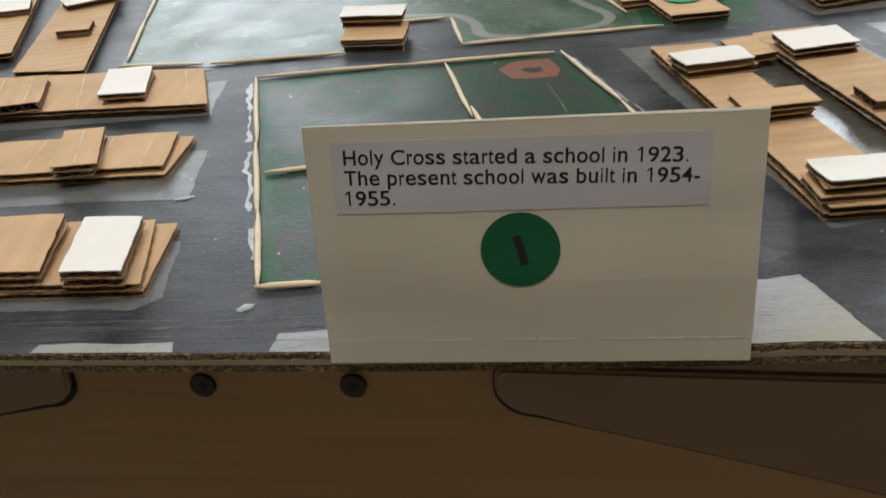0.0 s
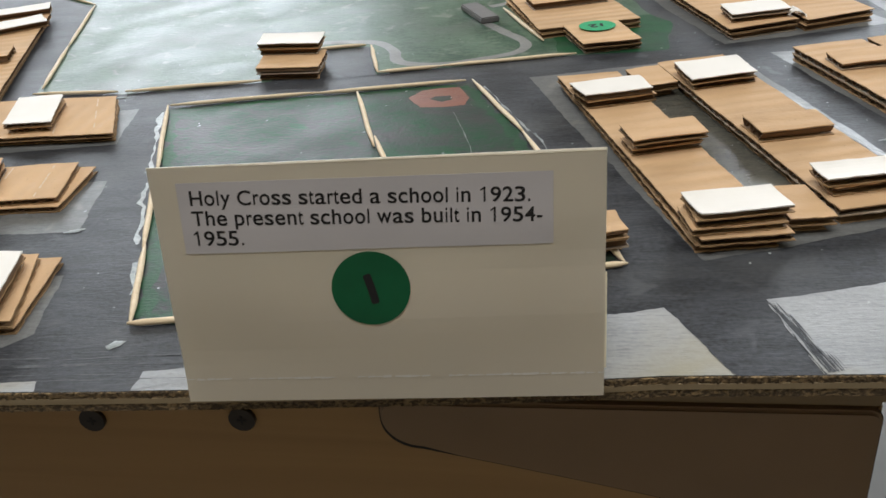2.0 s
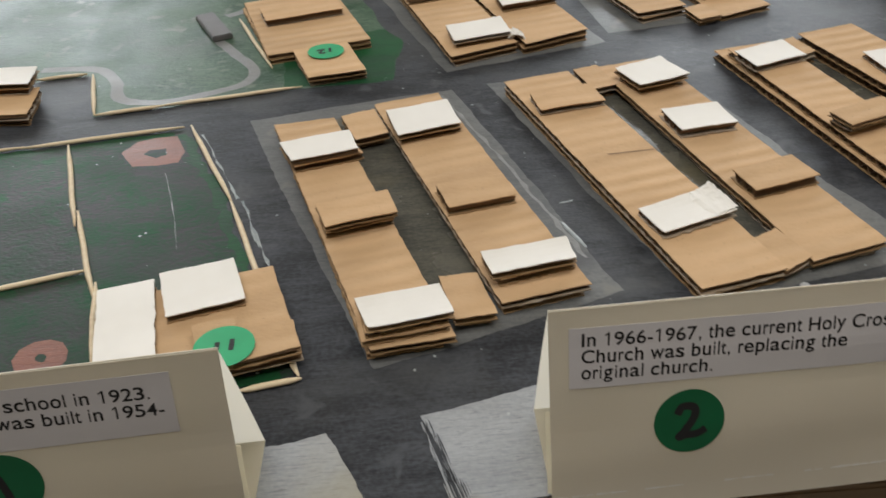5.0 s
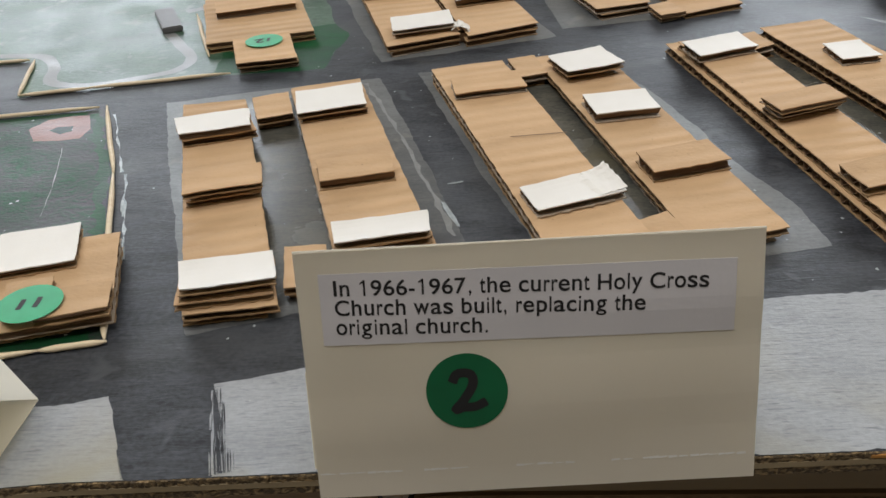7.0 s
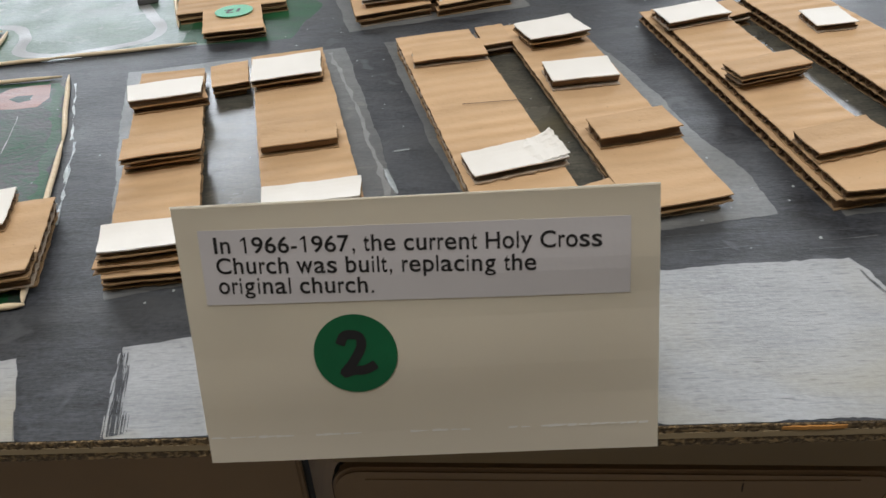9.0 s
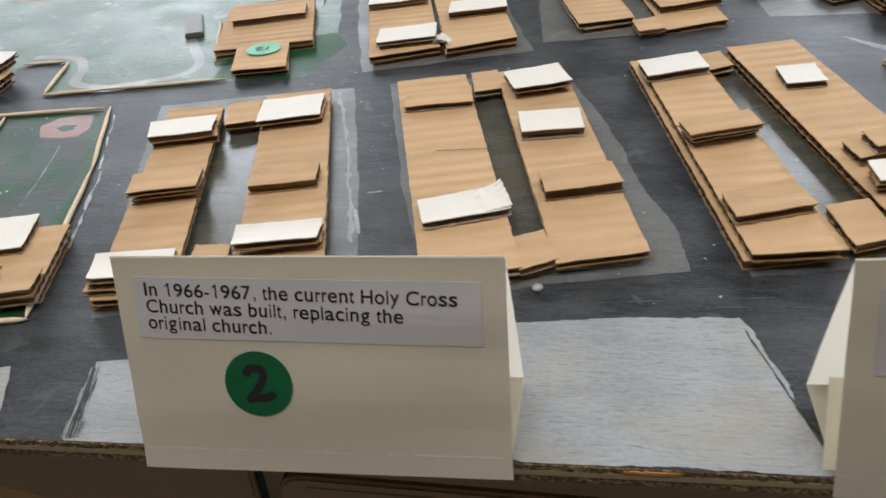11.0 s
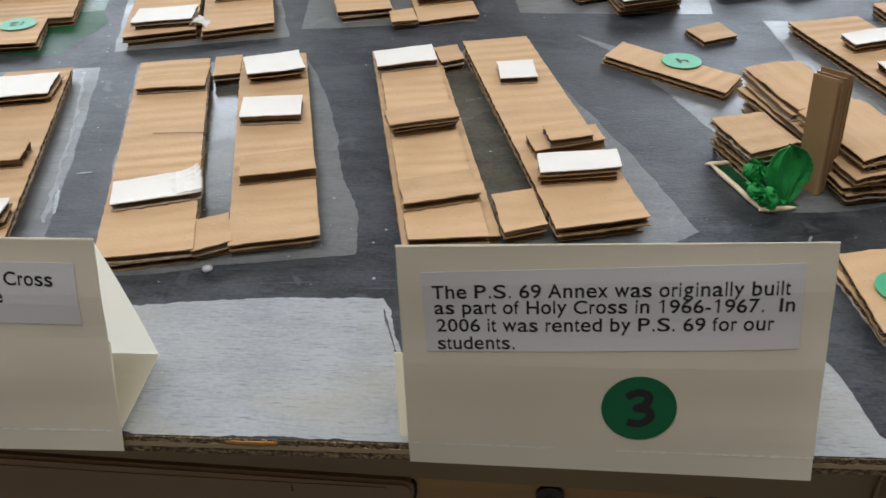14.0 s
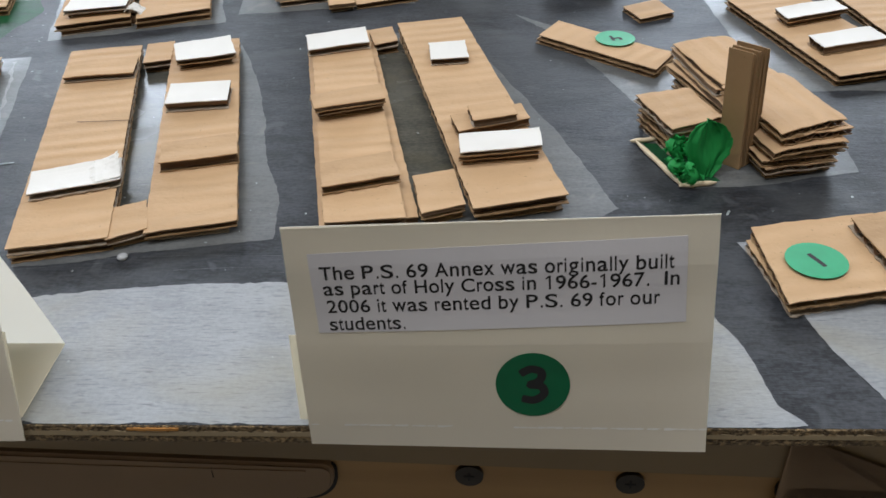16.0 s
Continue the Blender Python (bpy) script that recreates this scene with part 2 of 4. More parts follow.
SMEAR = brushed("pale_smear", (0.46, 0.50, 0.52), (0.26, 0.30, 0.32), (0.25, 0.45), 60, 5, None, 0.0005, 1.9)
GREYBLOCK = plain("grey_painted_card", (0.17, 0.17, 0.18), 0.5)
BAREWOOD = wood("bare_orange_wood", (0.55, 0.27, 0.07), (0.38, 0.17, 0.04), 0.7, 0, 3)
PICK = wood("toothpick_wood", (0.84, 0.73, 0.54), (0.72, 0.58, 0.39), 0.55, 0, 4)


def crumbs(name, light, dark):
    """Broken plywood edge: coarse splintered crumbs with dark pits."""
    m, n, l, b = material(name, 0.85)
    pits = grain(n, l, coords(n, l, (1, 1, 1.6)), 700, 0.42, 0.6, 4, 0.5)
    tone = grain(n, l, coords(n, l), 90, 0.35, 0.65, 3)
    col = mixed(n, l, tone, tuple(c * 0.6 for c in light), light)
    l.new(mixed(n, l, pits, dark, col), b.inputs["Base Color"])
    bumped(n, l, b, pits, 0.9, 0.0008)
    return m


PLYEDGE = crumbs("crumbling_plywood_edge", (0.38, 0.27, 0.14), (0.085, 0.06, 0.035))
APRON = wood("apron_plywood", (0.46, 0.285, 0.11), (0.37, 0.22, 0.082), 0.5, 0, 0.5)
APRON_PANEL = paper("brown_moulded_panel", (0.31, 0.205, 0.115), (0.27, 0.178, 0.098), 0.5, 25)
DARKLINE = plain("dark_rubber_edge", (0.012, 0.011, 0.01), 0.7)
STEEL = plain("dark_steel", (0.06, 0.05, 0.042), 0.4, 0.7)
GLUE = plain("clear_glue", (0.45, 0.47, 0.5), 0.15)
LEAFPAPER = plain("green_crepe_paper", (0.02, 0.33, 0.07), 0.7)
WALLPAINT = paper("wall_paint", (0.62, 0.56, 0.46), (0.58, 0.52, 0.42), 0.8, 6)
FLOORTILE = paper("pale_floor_lino", (0.25, 0.25, 0.245), (0.21, 0.21, 0.205), 0.5, 5)
DARKWALL = paper("brown_wall_panelling", (0.27, 0.22, 0.16), (0.22, 0.18, 0.13), 0.6, 5)
PLY_LIGHT = wood("plywood_edge_pale", (0.40, 0.32, 0.2), (0.3, 0.235, 0.145), 0.8, 0, 2)
LAMINATE = paper("olive_brown_laminate", (0.29, 0.21, 0.11), (0.23, 0.165, 0.088), 0.45, 14)


# ---- mesh helpers (millimetres in, metres out) ----
def part(name, bm, mat, parent=None, label=""):
    me = bpy.data.meshes.new(name)
    bm.normal_update()
    bm.to_mesh(me)
    bm.free()
    for mm in (mat if isinstance(mat, (list, tuple)) else (mat,)):
        me.materials.append(mm)
    ob = new(name, me)
    if parent:
        ob.parent = parent
    return tagged(ob, label)


def box(bm, x0, y0, z0, x1, y1, z1, bevel=0.0):
    r = bmesh.ops.create_cube(bm, size=1)
    for v in r["verts"]:
        v.co = Vector(((x0 + x1) / 2 + v.co.x * (x1 - x0), (y0 + y1) / 2 + v.co.y * (y1 - y0), (z0 + z1) / 2 + v.co.z * (z1 - z0))) * MM
    if bevel:
        edges = list({e for v in r["verts"] for e in v.link_edges})
        bmesh.ops.bevel(bm, geom=edges, offset=bevel * MM, segments=2, affect="EDGES")
    return bm


def slab(bm, at, nu, nv, thick):
    """A sheet of nu x nv cells whose top is at(u, v), millimetres, u and v in 0..1, with its underside thick below."""
    top = [[bm.verts.new(Vector(at(i / nu, j / nv)) * MM) for i in range(nu + 1)] for j in range(nv + 1)]
    low = [[bm.verts.new((Vector(at(i / nu, j / nv)) - Vector((0, 0, thick))) * MM) for i in range(nu + 1)] for j in range(nv + 1)]
    for j in range(nv):
        for i in range(nu):
            bm.faces.new((top[j][i], top[j][i + 1], top[j + 1][i + 1], top[j + 1][i]))
            bm.faces.new((low[j][i], low[j + 1][i], low[j + 1][i + 1], low[j][i + 1]))
    ring = [(0, i) for i in range(nu + 1)] + [(j, nu) for j in range(1, nv + 1)] + [(nv, i) for i in range(nu - 1, -1, -1)] + [(j, 0) for j in range(nv - 1, 0, -1)]
    for (a, c), (d, e) in zip(ring, ring[1:] + ring[:1]):
        bm.faces.new((top[a][c], low[a][c], low[d][e], top[d][e]))
    return bm


def strip(bm, points, across, thick):
    """A band that follows points (x, y, z) in order, made solid by thick, and carried by the vector across."""
    rows = []
    for k, p in enumerate(points):
        a, c = Vector(points[max(k - 1, 0)]), Vector(points[min(k + 1, len(points) - 1)])
        nrm = (c - a).cross(Vector(across)).normalized() * thick
        p, w = Vector(p), Vector(across)
        rows.append([bm.verts.new(q * MM) for q in (p, p + w, p + w + nrm, p + nrm)])
    for r, s in zip(rows, rows[1:]):
        for k in range(4):
            bm.faces.new((r[k], s[k], s[(k + 1) % 4], r[(k + 1) % 4]))
    bm.faces.new(rows[0][::-1]), bm.faces.new(rows[-1])
    return bm


# ---- the setting ----
def wall_box(name, x0, y0, z0, x1, y1, z1, mat):
    return tagged(part(name, box(bmesh.new(), x0 * 1000, y0 * 1000, z0 * 1000, x1 * 1000, y1 * 1000, z1 * 1000), mat), kind="structure")


wall_box("floor", -3.2, -2.6, -0.85, 3.4, 3.2, -0.75, FLOORTILE)
wall_box("ceiling", -3.2, -2.6, 2.0, 3.4, 3.2, 2.1, WALLPAINT)
wall_box("wall_west", -3.2, -2.6, -0.75, -3.1, 3.1, 2.0, WALLPAINT)
wall_box("wall_east", 3.3, -2.6, -0.75, 3.4, 3.1, 2.0, WALLPAINT)
wall_box("wall_south", -3.1, -2.6, -0.75, 3.3, -2.5, 2.0, DARKWALL)
wall_box("wall_north_low", -3.1, 3.0, -0.75, 3.3, 3.1, 0.28, WALLPAINT)
wall_box("wall_north_high", -3.1, 3.0, 1.62, 3.3, 3.1, 2.0, WALLPAINT)
for a, c in ((-3.1, -2.95), (-1.75, -1.7), (-0.5, 0.85), (2.05, 3.3)):
    wall_box("wall_north_pier", a, 3.0, 0.28, c, 3.1, 1.62, WALLPAINT)

# the board: thin plywood with a street plan painted on it
def front_edge(x):
    """How far the front edge lies from the line y = 0 at x: it bends a little towards the near side at one end."""
    return -5.2 * (1 - math.exp(-max(0.0, 117 - x) / 70)) - 0.004 * max(0.0, -x - 60)


board = tagged(part("model_board", slab(bmesh.new(), lambda u, v: (-480 + 1300 * u, front_edge(-480 + 1300 * u) * (1 - v) + 760 * v, 0), 160, 1, 6), STREET), "thin plywood board painted as a dark grey street plan", "board")
for k, (za, zb, out, rough, mat) in enumerate(((-0.1, -1.9, 0.5, 1.0, PLYEDGE), (-1.9, -3.6, 0.6, 0.12, PLY_LIGHT), (-3.6, -5.9, 0.4, 0.8, PLYEDGE))):
    def ply(u, v):
        x = -480 + 1300 * u
        crumb = rough * (0.35 * noise.noise((x * 0.25, k * 5, 3)) + 0.45 * noise.noise((x * 1.1, k * 7, 1)) + 0.3 * noise.noise((x * 2.3, k * 3, 8)))
        return (x, front_edge(x) - (1 - v) * (out + crumb), za - rough * 0.35 * abs(noise.noise((x * 0.7, 1, k))) * (1 - v))
    part("plywood_edge", slab(bmesh.new(), ply, 2600, 1, za - zb), mat, board, "raw chipped plywood edge")


def paint(name, corners, mat, z, ragged=0.8, label="", step=1.6):
    """A coat of paint: the outline through the corners wavers as a hand-held brush does."""
    bm, ring = bmesh.new(), []
    for (x0, y0), (x1, y1) in zip(corners, corners[1:] + corners[:1]):
        k = max(2, int(math.hypot(x1 - x0, y1 - y0) / step))
        for i in range(k):
            x, y = x0 + (x1 - x0) * i / k, y0 + (y1 - y0) * i / k
            o = noise.noise_vector((x * 0.06, y * 0.06, z * 40)) * ragged + noise.noise_vector((x * 0.4, y * 0.4, z)) * ragged * 0.45
            ring.append(bm.verts.new(Vector((x + o.x, max(y + o.y, front_edge(x + o.x) + 0.1), z)) * MM))
    face = bm.faces.new(ring)
    face.normal_update()
    if face.normal.z < 0:
        face.normal_flip()
    bmesh.ops.triangulate(bm, faces=[face])
    return part(name, bm, mat, board, label)


def band(name, middle, wide, mat, z, ragged=0.8, label="", closed=False):
    """A painted stroke of a given breadth along a line."""
    bm, pts = bmesh.new(), []
    way = middle + middle[:1] if closed else middle
    for (x0, y0), (x1, y1) in zip(way, way[1:]):
        k = max(2, int(math.hypot(x1 - x0, y1 - y0) / 4))
        pts += [(x0 + (x1 - x0) * i / k, y0 + (y1 - y0) * i / k) for i in range(k)]
    pts.append(way[-1])
    for _ in range(6):
        if closed:
            pts = [((a[0] + 2 * p[0] + c[0]) / 4, (a[1] + 2 * p[1] + c[1]) / 4) for a, p, c in zip(pts[-2:-1] + pts[:-2], pts[:-1], pts[1:])]
            pts.append(pts[0])
        else:
            pts = [pts[0]] + [((a[0] + 2 * p[0] + c[0]) / 4, (a[1] + 2 * p[1] + c[1]) / 4) for a, p, c in zip(pts, pts[1:], pts[2:])] + [pts[-1]]
    prev = None
    for k, p in enumerate(pts):
        a, c = Vector(pts[k - 1 if k else (-2 if closed else 0)]), Vector(pts[k + 1] if k + 1 < len(pts) else pts[1 if closed else -1])
        d = (c - a).normalized()
        side = Vector((-d.y, d.x))
        w0 = wide / 2 + ragged * noise.noise((p[0] * 0.15, p[1] * 0.15, z * 30))
        w1 = wide / 2 + ragged * noise.noise((p[0] * 0.15, p[1] * 0.15, z * 30 + 9))
        q = [bm.verts.new(Vector((*(Vector(p) + side * s), z)) * MM) for s in (w0, -w1)]
        if prev:
            bm.faces.new((prev[0], prev[1], q[1], q[0]))
        prev = q
    return part(name, bm, mat, board, label)


# painted ground
paint("park_paint", [(-117, 233), (-49, 241), (8, 246), (107, 261), (150, 264), (158, 302), (135, 402), (112, 478), (90, 565), (-60, 645), (-320, 630), (-304, 500), (-221, 426), (-167, 240)], PARK, 0.10, 1.5, "mottled pale green park paint")
paint("drive_paint", [(-46, 238), (-31, 291), (-3, 294), (9, 244)], STREET, 0.125, 0.8, "dark grey drive beside the park house")
paint("grass_patch", [(98, 263), (152, 262), (160, 312), (150, 330), (96, 318)], GREEN, 0.14, 1.5, "deep green paint beside the church")
band("river_bank", [(-330, 600), (-278, 546), (-180, 486), (-97, 434), (-37, 441), (-1, 466), (27, 468), (90, 410)], 34, BANK, 0.13, 2.0, "tan painted river bank")
band("river_paint", [(-330, 600), (-278, 546), (-180, 486), (-97, 434), (-37, 441), (-1, 466), (27, 468), (86, 412)], 21, RIVER, 0.17, 2.0, "blue painted river")
paint("field_paint", [(-84, 207), (56, 226), (110, 56), (-28, 26)], FIELD, 0.10, 1.0, "dark green playing field paint")
paint("ring_mark", [(29, 209), (34, 217.5), (43, 220), (51, 219.5), (56.5, 205), (55, 195.5), (46, 194), (36, 195)], REDDISH, 0.16, 0.9, "red-brown painted ring")
paint("ring_middle", [(39, 205.5), (41, 209), (48, 209.5), (49.5, 204), (45, 201.5)], FIELD, 0.2, 0.9, "bare middle of the painted ring")
band("ring_mark", [(18, 74), (24, 84), (34, 82), (38, 72), (30, 64)], 7, REDDISH, 0.16, 0.8, "red-brown painted ring", True)
for k, way in enumerate(([(-79, 205), (-22, 213), (50, 222)], [(54, 222), (78, 158), (103, 66)], [(-80, 200), (-55, 125), (-27, 30)], [(-26, 29), (40, 39), (106, 57)])):
    band("field_edge", way, 4.0, GREEN, 0.125 + 0.006 * k, 5.0, "deeper green paint along the fence")
band("path_paint", [(-31, 306), (0, 304), (13, 285), (15, 262), (40, 255), (80, 270), (84, 287), (70, 308), (58, 332)], 6, PATHGREY, 0.18, 0.8, "grey painted park path")
band("path_paint", [(60, 366), (90, 388), (112, 396), (118, 420), (90, 440)], 6, PATHGREY, 0.18, 0.8, "grey painted park path")
paint("block_wash", [(83, 230), (132, 240), (180, 247), (200, 172), (216, 104), (222, 82), (166, 63.5), (135, 55.5), (107, 148)], WASH, 0.113, 1.2, "pale grey wash under the row buildings")
paint("yard_paint", [(112, 222), (150, 230), (178, 90), (148, 66)], YARD, 0.15, 1.5, "olive grey yard between row buildings")
paint("block_wash", [(198, 251), (284, 259), (298, 222), (309.5, 183), (320, 140), (329.5, 110), (331.5, 87), (297, 80), (247, 70), (226, 140), (210, 202)], WASH, 0.113, 1.2, "pale grey wash under the row buildings")
paint("yard_paint", [(226, 236), (262, 240), (288, 92), (262, 82)], YARD, 0.15, 1.5, "olive grey yard between row buildings")
paint("block_wash", [(318, 264), (372, 276), (408, 236), (436, 160), (452, 106), (440, 96), (351, 84)], WASH, 0.113, 1.2, "pale grey wash under the row buildings")
paint("yard_paint", [(340, 256), (372, 262), (398, 104), (364, 92)], YARD, 0.15, 1.5, "olive grey yard between row buildings")
paint("block_wash", [(422, 297), (443, 266), (458, 226), (472, 184), (469, 160), (477, 119), (512, 122), (545, 130), (548, 180), (520, 236), (478, 250), (447, 276)], WASH, 0.113, 1.5, "pale grey wash round the school building")
paint("front_wash", [(-17, 3.5), (0, 6), (40, 20), (121, 30), (134, -0.2), (60, -9), (-18, -9)], LIGHT, 0.12, 1.3, "pale strip of bare board at the front edge")
paint("front_wash", [(-82, -1.6), (-45, 0.2), (-42, -9), (-84, -9)], LIGHT, 0.12, 0.8, "pale strip of bare board at the front edge")
paint("front_wash", [(148, 33), (182, 41), (205, 44), (214, 0.2), (155, 0.2)], LIGHT, 0.12, 0.9, "pale strip of bare board at the front edge")
paint("front_wash", [(246, 52), (278, 58), (344, 63), (352, 38), (361, 0.2), (236, 0.2)], LIGHT, 0.12, 1.9, "pale strip of bare board at the front edge")
paint("front_wash", [(384, 60), (430, 66), (468, 56), (478, 35), (482, 8), (487, 2), (488, 0.2), (384, 0.2)], LIGHT, 0.12, 1.0, "pale strip of bare board at the front edge")
paint("front_wash", [(489, 84), (500, 46), (503.5, 30), (510, 12), (517, 0.2), (640, 0.2), (640, 96), (540, 92)], LIGHT, 0.12, 1.0, "pale strip of bare board at the front edge")
paint("block_wash", [(180, 267), (268, 291), (252, 345), (228, 455), (136, 455), (160, 340)], WASH, 0.113, 1.2, "pale grey wash under the far row buildings")
paint("block_wash", [(272, 302), (368, 316), (352, 460), (258, 460)], WASH, 0.113, 1.2, "pale grey wash under the far row buildings")
paint("block_wash", [(392, 330), (500, 330), (510, 460), (376, 460)], WASH, 0.113, 1.2, "pale grey wash under the far row buildings")
paint("block_wash", [(530, 200), (640, 200), (640, 320), (525, 320)], WASH, 0.113, 1.2, "pale grey wash under the far row buildings")
paint("block_wash", [(-245, 206), (-100, 209), (-93, 165), (-235, 150)], WASH, 0.113, 1.2, "pale grey wash under the side row buildings")
paint("block_wash", [(-190, 130), (-80, 127), (-73, 85), (-178, 80)], WASH, 0.113, 1.2, "pale grey wash under the side row buildings")
paint("block_wash", [(-150, 57), (-63, 55), (-57, 22), (-63, 15), (-140, 16)], WASH, 0.113, 1.2, "pale grey wash under the side row buildings")


# ---- corrugated cardboard ----
CROSS = (0.006, 0.2, 0.4, 0.6, 0.8, 0.994)


def building(label):
    b = tagged(new("cardboard_building"), label, "model building", "cardboard buildings on the board")
    return b


def sheets(b, x, y, w, l, turn, skew, z0, z1, count, kind, flute="y", scores=0, loose=0.0):
    """A stack of corrugated sheets from height z0 to z1, w by l, turned; each a liner with its fluting and lower liner."""
    if not b.children:
        b.location = (x * MM, y * MM, 0)
    each = (z1 - z0) / count
    for k in range(count):
        top = k == count - 1
        face = WHITE if kind == "white" and top else (KRAFT_Y if flute == "y" else KRAFT_X)
        name = ("white_roof_piece" if kind == "white" and top else "roof_piece") if z0 > 1 else "base_sheet"
        rnd = random.Random(int(x * 7 + y * 13 + k * 101 + z1 * 10))
        seed = rnd.random() * 50
        trim = 0 if top else rnd.uniform(-2.2, 0.3)
        hw, hl = w / 2 + trim * 0.6, l / 2 + trim
        jit = [(rnd.uniform(-0.7, 0.7) * (1 + 2 * loose), rnd.uniform(-0.7, 0.7) * (1 + 2 * loose)) for _ in range(4)]
        lift = rnd.uniform(0.0, 0.9) if (z0 > 1 and min(w, l) > 11) else rnd.uniform(0, 0.25)
        a = radians(turn + (0 if top else rnd.uniform(-1.2, 1.2) * (1 if max(w, l) > 100 else 2.2)))
        slip = (0, 0) if top else (rnd.uniform(-1.0, 1.0), rnd.uniform(-0.7, 1.0))
        long_y = l >= w

        def spot(u, v, h, rag=1.0):
            px, py = (u * 2 - 1) * hw + slip[0], (v * 2 - 1) * hl + slip[1]
            wgt = ((1 - u) * (1 - v), u * (1 - v), u * v, (1 - u) * v)
            px += sum(g * j[0] for g, j in zip(wgt, jit))
            py += sum(g * j[1] for g, j in zip(wgt, jit))
            if long_y:
                py += skew * px
            else:
                px += skew * py
            rim = 1.0 if (u in (0.0, 1.0) or v in (0.0, 1.0)) else 0.0
            o = (noise.noise_vector((px * 0.3 + seed, py * 0.3, h)) * 0.3 + noise.noise_vector((px * 1.3 + seed, py * 1.3, h)) * 0.32) * rim * rag
            sag = lift * ((2 * v - 1) ** 2 - 0.3) * (0.6 if top else 0.2) + 0.25 * noise.noise((px * 0.06 + seed, py * 0.06, 2))
            if z0 > 1:
                sag += (2 * v - 1) ** 2 * 0.4 * noise.noise((px * 0.05 + seed, v, 5)) * (1.0 if top else 0.4)
            sag = max(sag, -0.15)
            if loose:  # buckled, with rims that hang down
                sag += loose * (0.9 * noise.noise((px * 0.11 + 3 * k, py * 0.04, seed)) + 0.5 * noise.noise((px * 0.3, py * 0.02 + k, seed)) - (1.3 if top else 0.4) * abs(2 * u - 1) ** 5 * (0.6 + noise.noise((py * 0.1, seed, 3))))
            return (px + o.x, py + o.y, h + sag)

        zt = z0 + (k + 1) * each
        nu, nv = max(6, int(w / 3)), max(6, int(l / 3))
        sheet = part(name, slab(bmesh.new(), lambda u, v: spot(u, v, zt), nu, nv, 0.4), face, b, "white-faced cardboard" if face is WHITE else "")
        sheet.location = (x * MM - b.location.x, y * MM - b.location.y, 0)
        sheet.rotation_euler = (0, 0, a)
        pulled = rnd.uniform(-0.4, 1.1) if count > 1 or z0 > 1 else 0.1
        frayed = rnd.random() < 0.25

        def ripped(u, v):
            """The lower liner: torn along its near edge, and hanging a little."""
            px, py, pz = spot(u, v, zt - each + 0.45, 1.5)
            near = max(0.0, 1 - v * l / 4.0)
            jag = noise.noise((u * w * 0.5 + seed, seed, 1)) + 0.6 * noise.noise((u * w * 1.6, seed, 4))
            pz = max(pz, 0.5)
            return (px, py - near * pulled * (0.35 + jag), pz + near * 0.5 * jag * pulled)

        # untorn lower liners carry the shade between layers in their colour
        part("lower_liner", slab(bmesh.new(), ripped, max(nu, int(w / 1.2)), max(nv, int(l / 2)), 0.4), TORN if frayed else KRAFT_SHADED, sheet, "torn pale liner" if frayed else "")
        if top and scores:
            bm = bmesh.new()
            for i in range(scores):
                u0 = (i + 0.5) / scores + rnd.uniform(-0.02, 0.02)
                for j in range(8):
                    v0 = 0.05 + 0.9 * j / 8
                    if rnd.random() < 0.25:
                        continue
                    quad = [spot(u0 + du, v0 + dv, zt + 0.09, 0) for du, dv in ((-0.35 / w, 0), (0.35 / w, 0), (0.35 / w, 0.1), (-0.35 / w, 0.1))]
                    bm.faces.new([bm.verts.new(Vector(q) * MM) for q in quad])
            part("pale_score", bm, SCORE, sheet, "pale rubbed score lines")
        # the wavy core between the liners
        span = l if flute == "y" else w
        n = int(span / 6.0 * 8)
        amp = (each - 1.15) / 2
        bm = bmesh.new()
        prev = None
        for i in range(n + 1):
            f = 0.004 + 0.992 * i / n
            hz = zt - 0.4 - amp - 0.15 + amp * math.sin(f * span / 6.0 * 2 * math.pi + seed)
            row = []
            for e in CROSS:
                p = spot(e, f, hz, 0) if flute == "y" else spot(f, e, hz, 0)
                row.append((bm.verts.new(Vector(p) * MM), bm.verts.new((Vector(p) + Vector((0, 0, 0.28))) * MM)))
            if prev:
                for a0, a1, c0, c1 in zip(prev, prev[1:], row, row[1:]):
                    bm.faces.new((a0[0], a1[0], c1[0], c0[0])), bm.faces.new((a0[1], c0[1], c1[1], a1[1]))
                for a0, c0 in ((prev[0], row[0]), (row[-1], prev[-1])):
                    bm.faces.new((a0[1], a0[0], c0[0], c0[1]))
            prev = row
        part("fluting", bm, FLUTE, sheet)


b = building("long brown cardboard row building beside the playing field")
sheets(b, 128.9, 137.4, 26.5, 159.7, 14.0, -0.12, 0.0, 5.5, 2, "kraft")
sheets(b, 117.9, 181.0, 28.9, 17.4, 12.4, -0.06, 5.5, 11.6, 2, "white")
sheets(b, 132.4, 129.1, 27.8, 15.2, 13.7, 0.05, 5.5, 12.3, 3, "kraft")
sheets(b, 146.1, 70.0, 27.7, 15.9, 10.1, -0.01, 5.5, 12.6, 3, "white")
b = building("short brown cardboard link between two row buildings")
sheets(b, 137.1, 206.2, 15.6, 23.8, 16.5, 0.03, 0.0, 6.5, 2, "kraft")
b = building("short brown cardboard link between two row buildings")
sheets(b, 167.6, 80.7, 13.4, 22.7, 10.3, -0.06, 0.0, 6.0, 2, "kraft")
b = building("long brown corrugated cardboard row building with two white roof pieces")
sheets(b, 175.7, 154.0, 31.4, 157.2, 13.9, -0.04, 0.0, 5.5, 2, "kraft")
sheets(b, 163.0, 201.2, 28.5, 22.9, 15.3, 0.07, 5.5, 10.8, 2, "white")
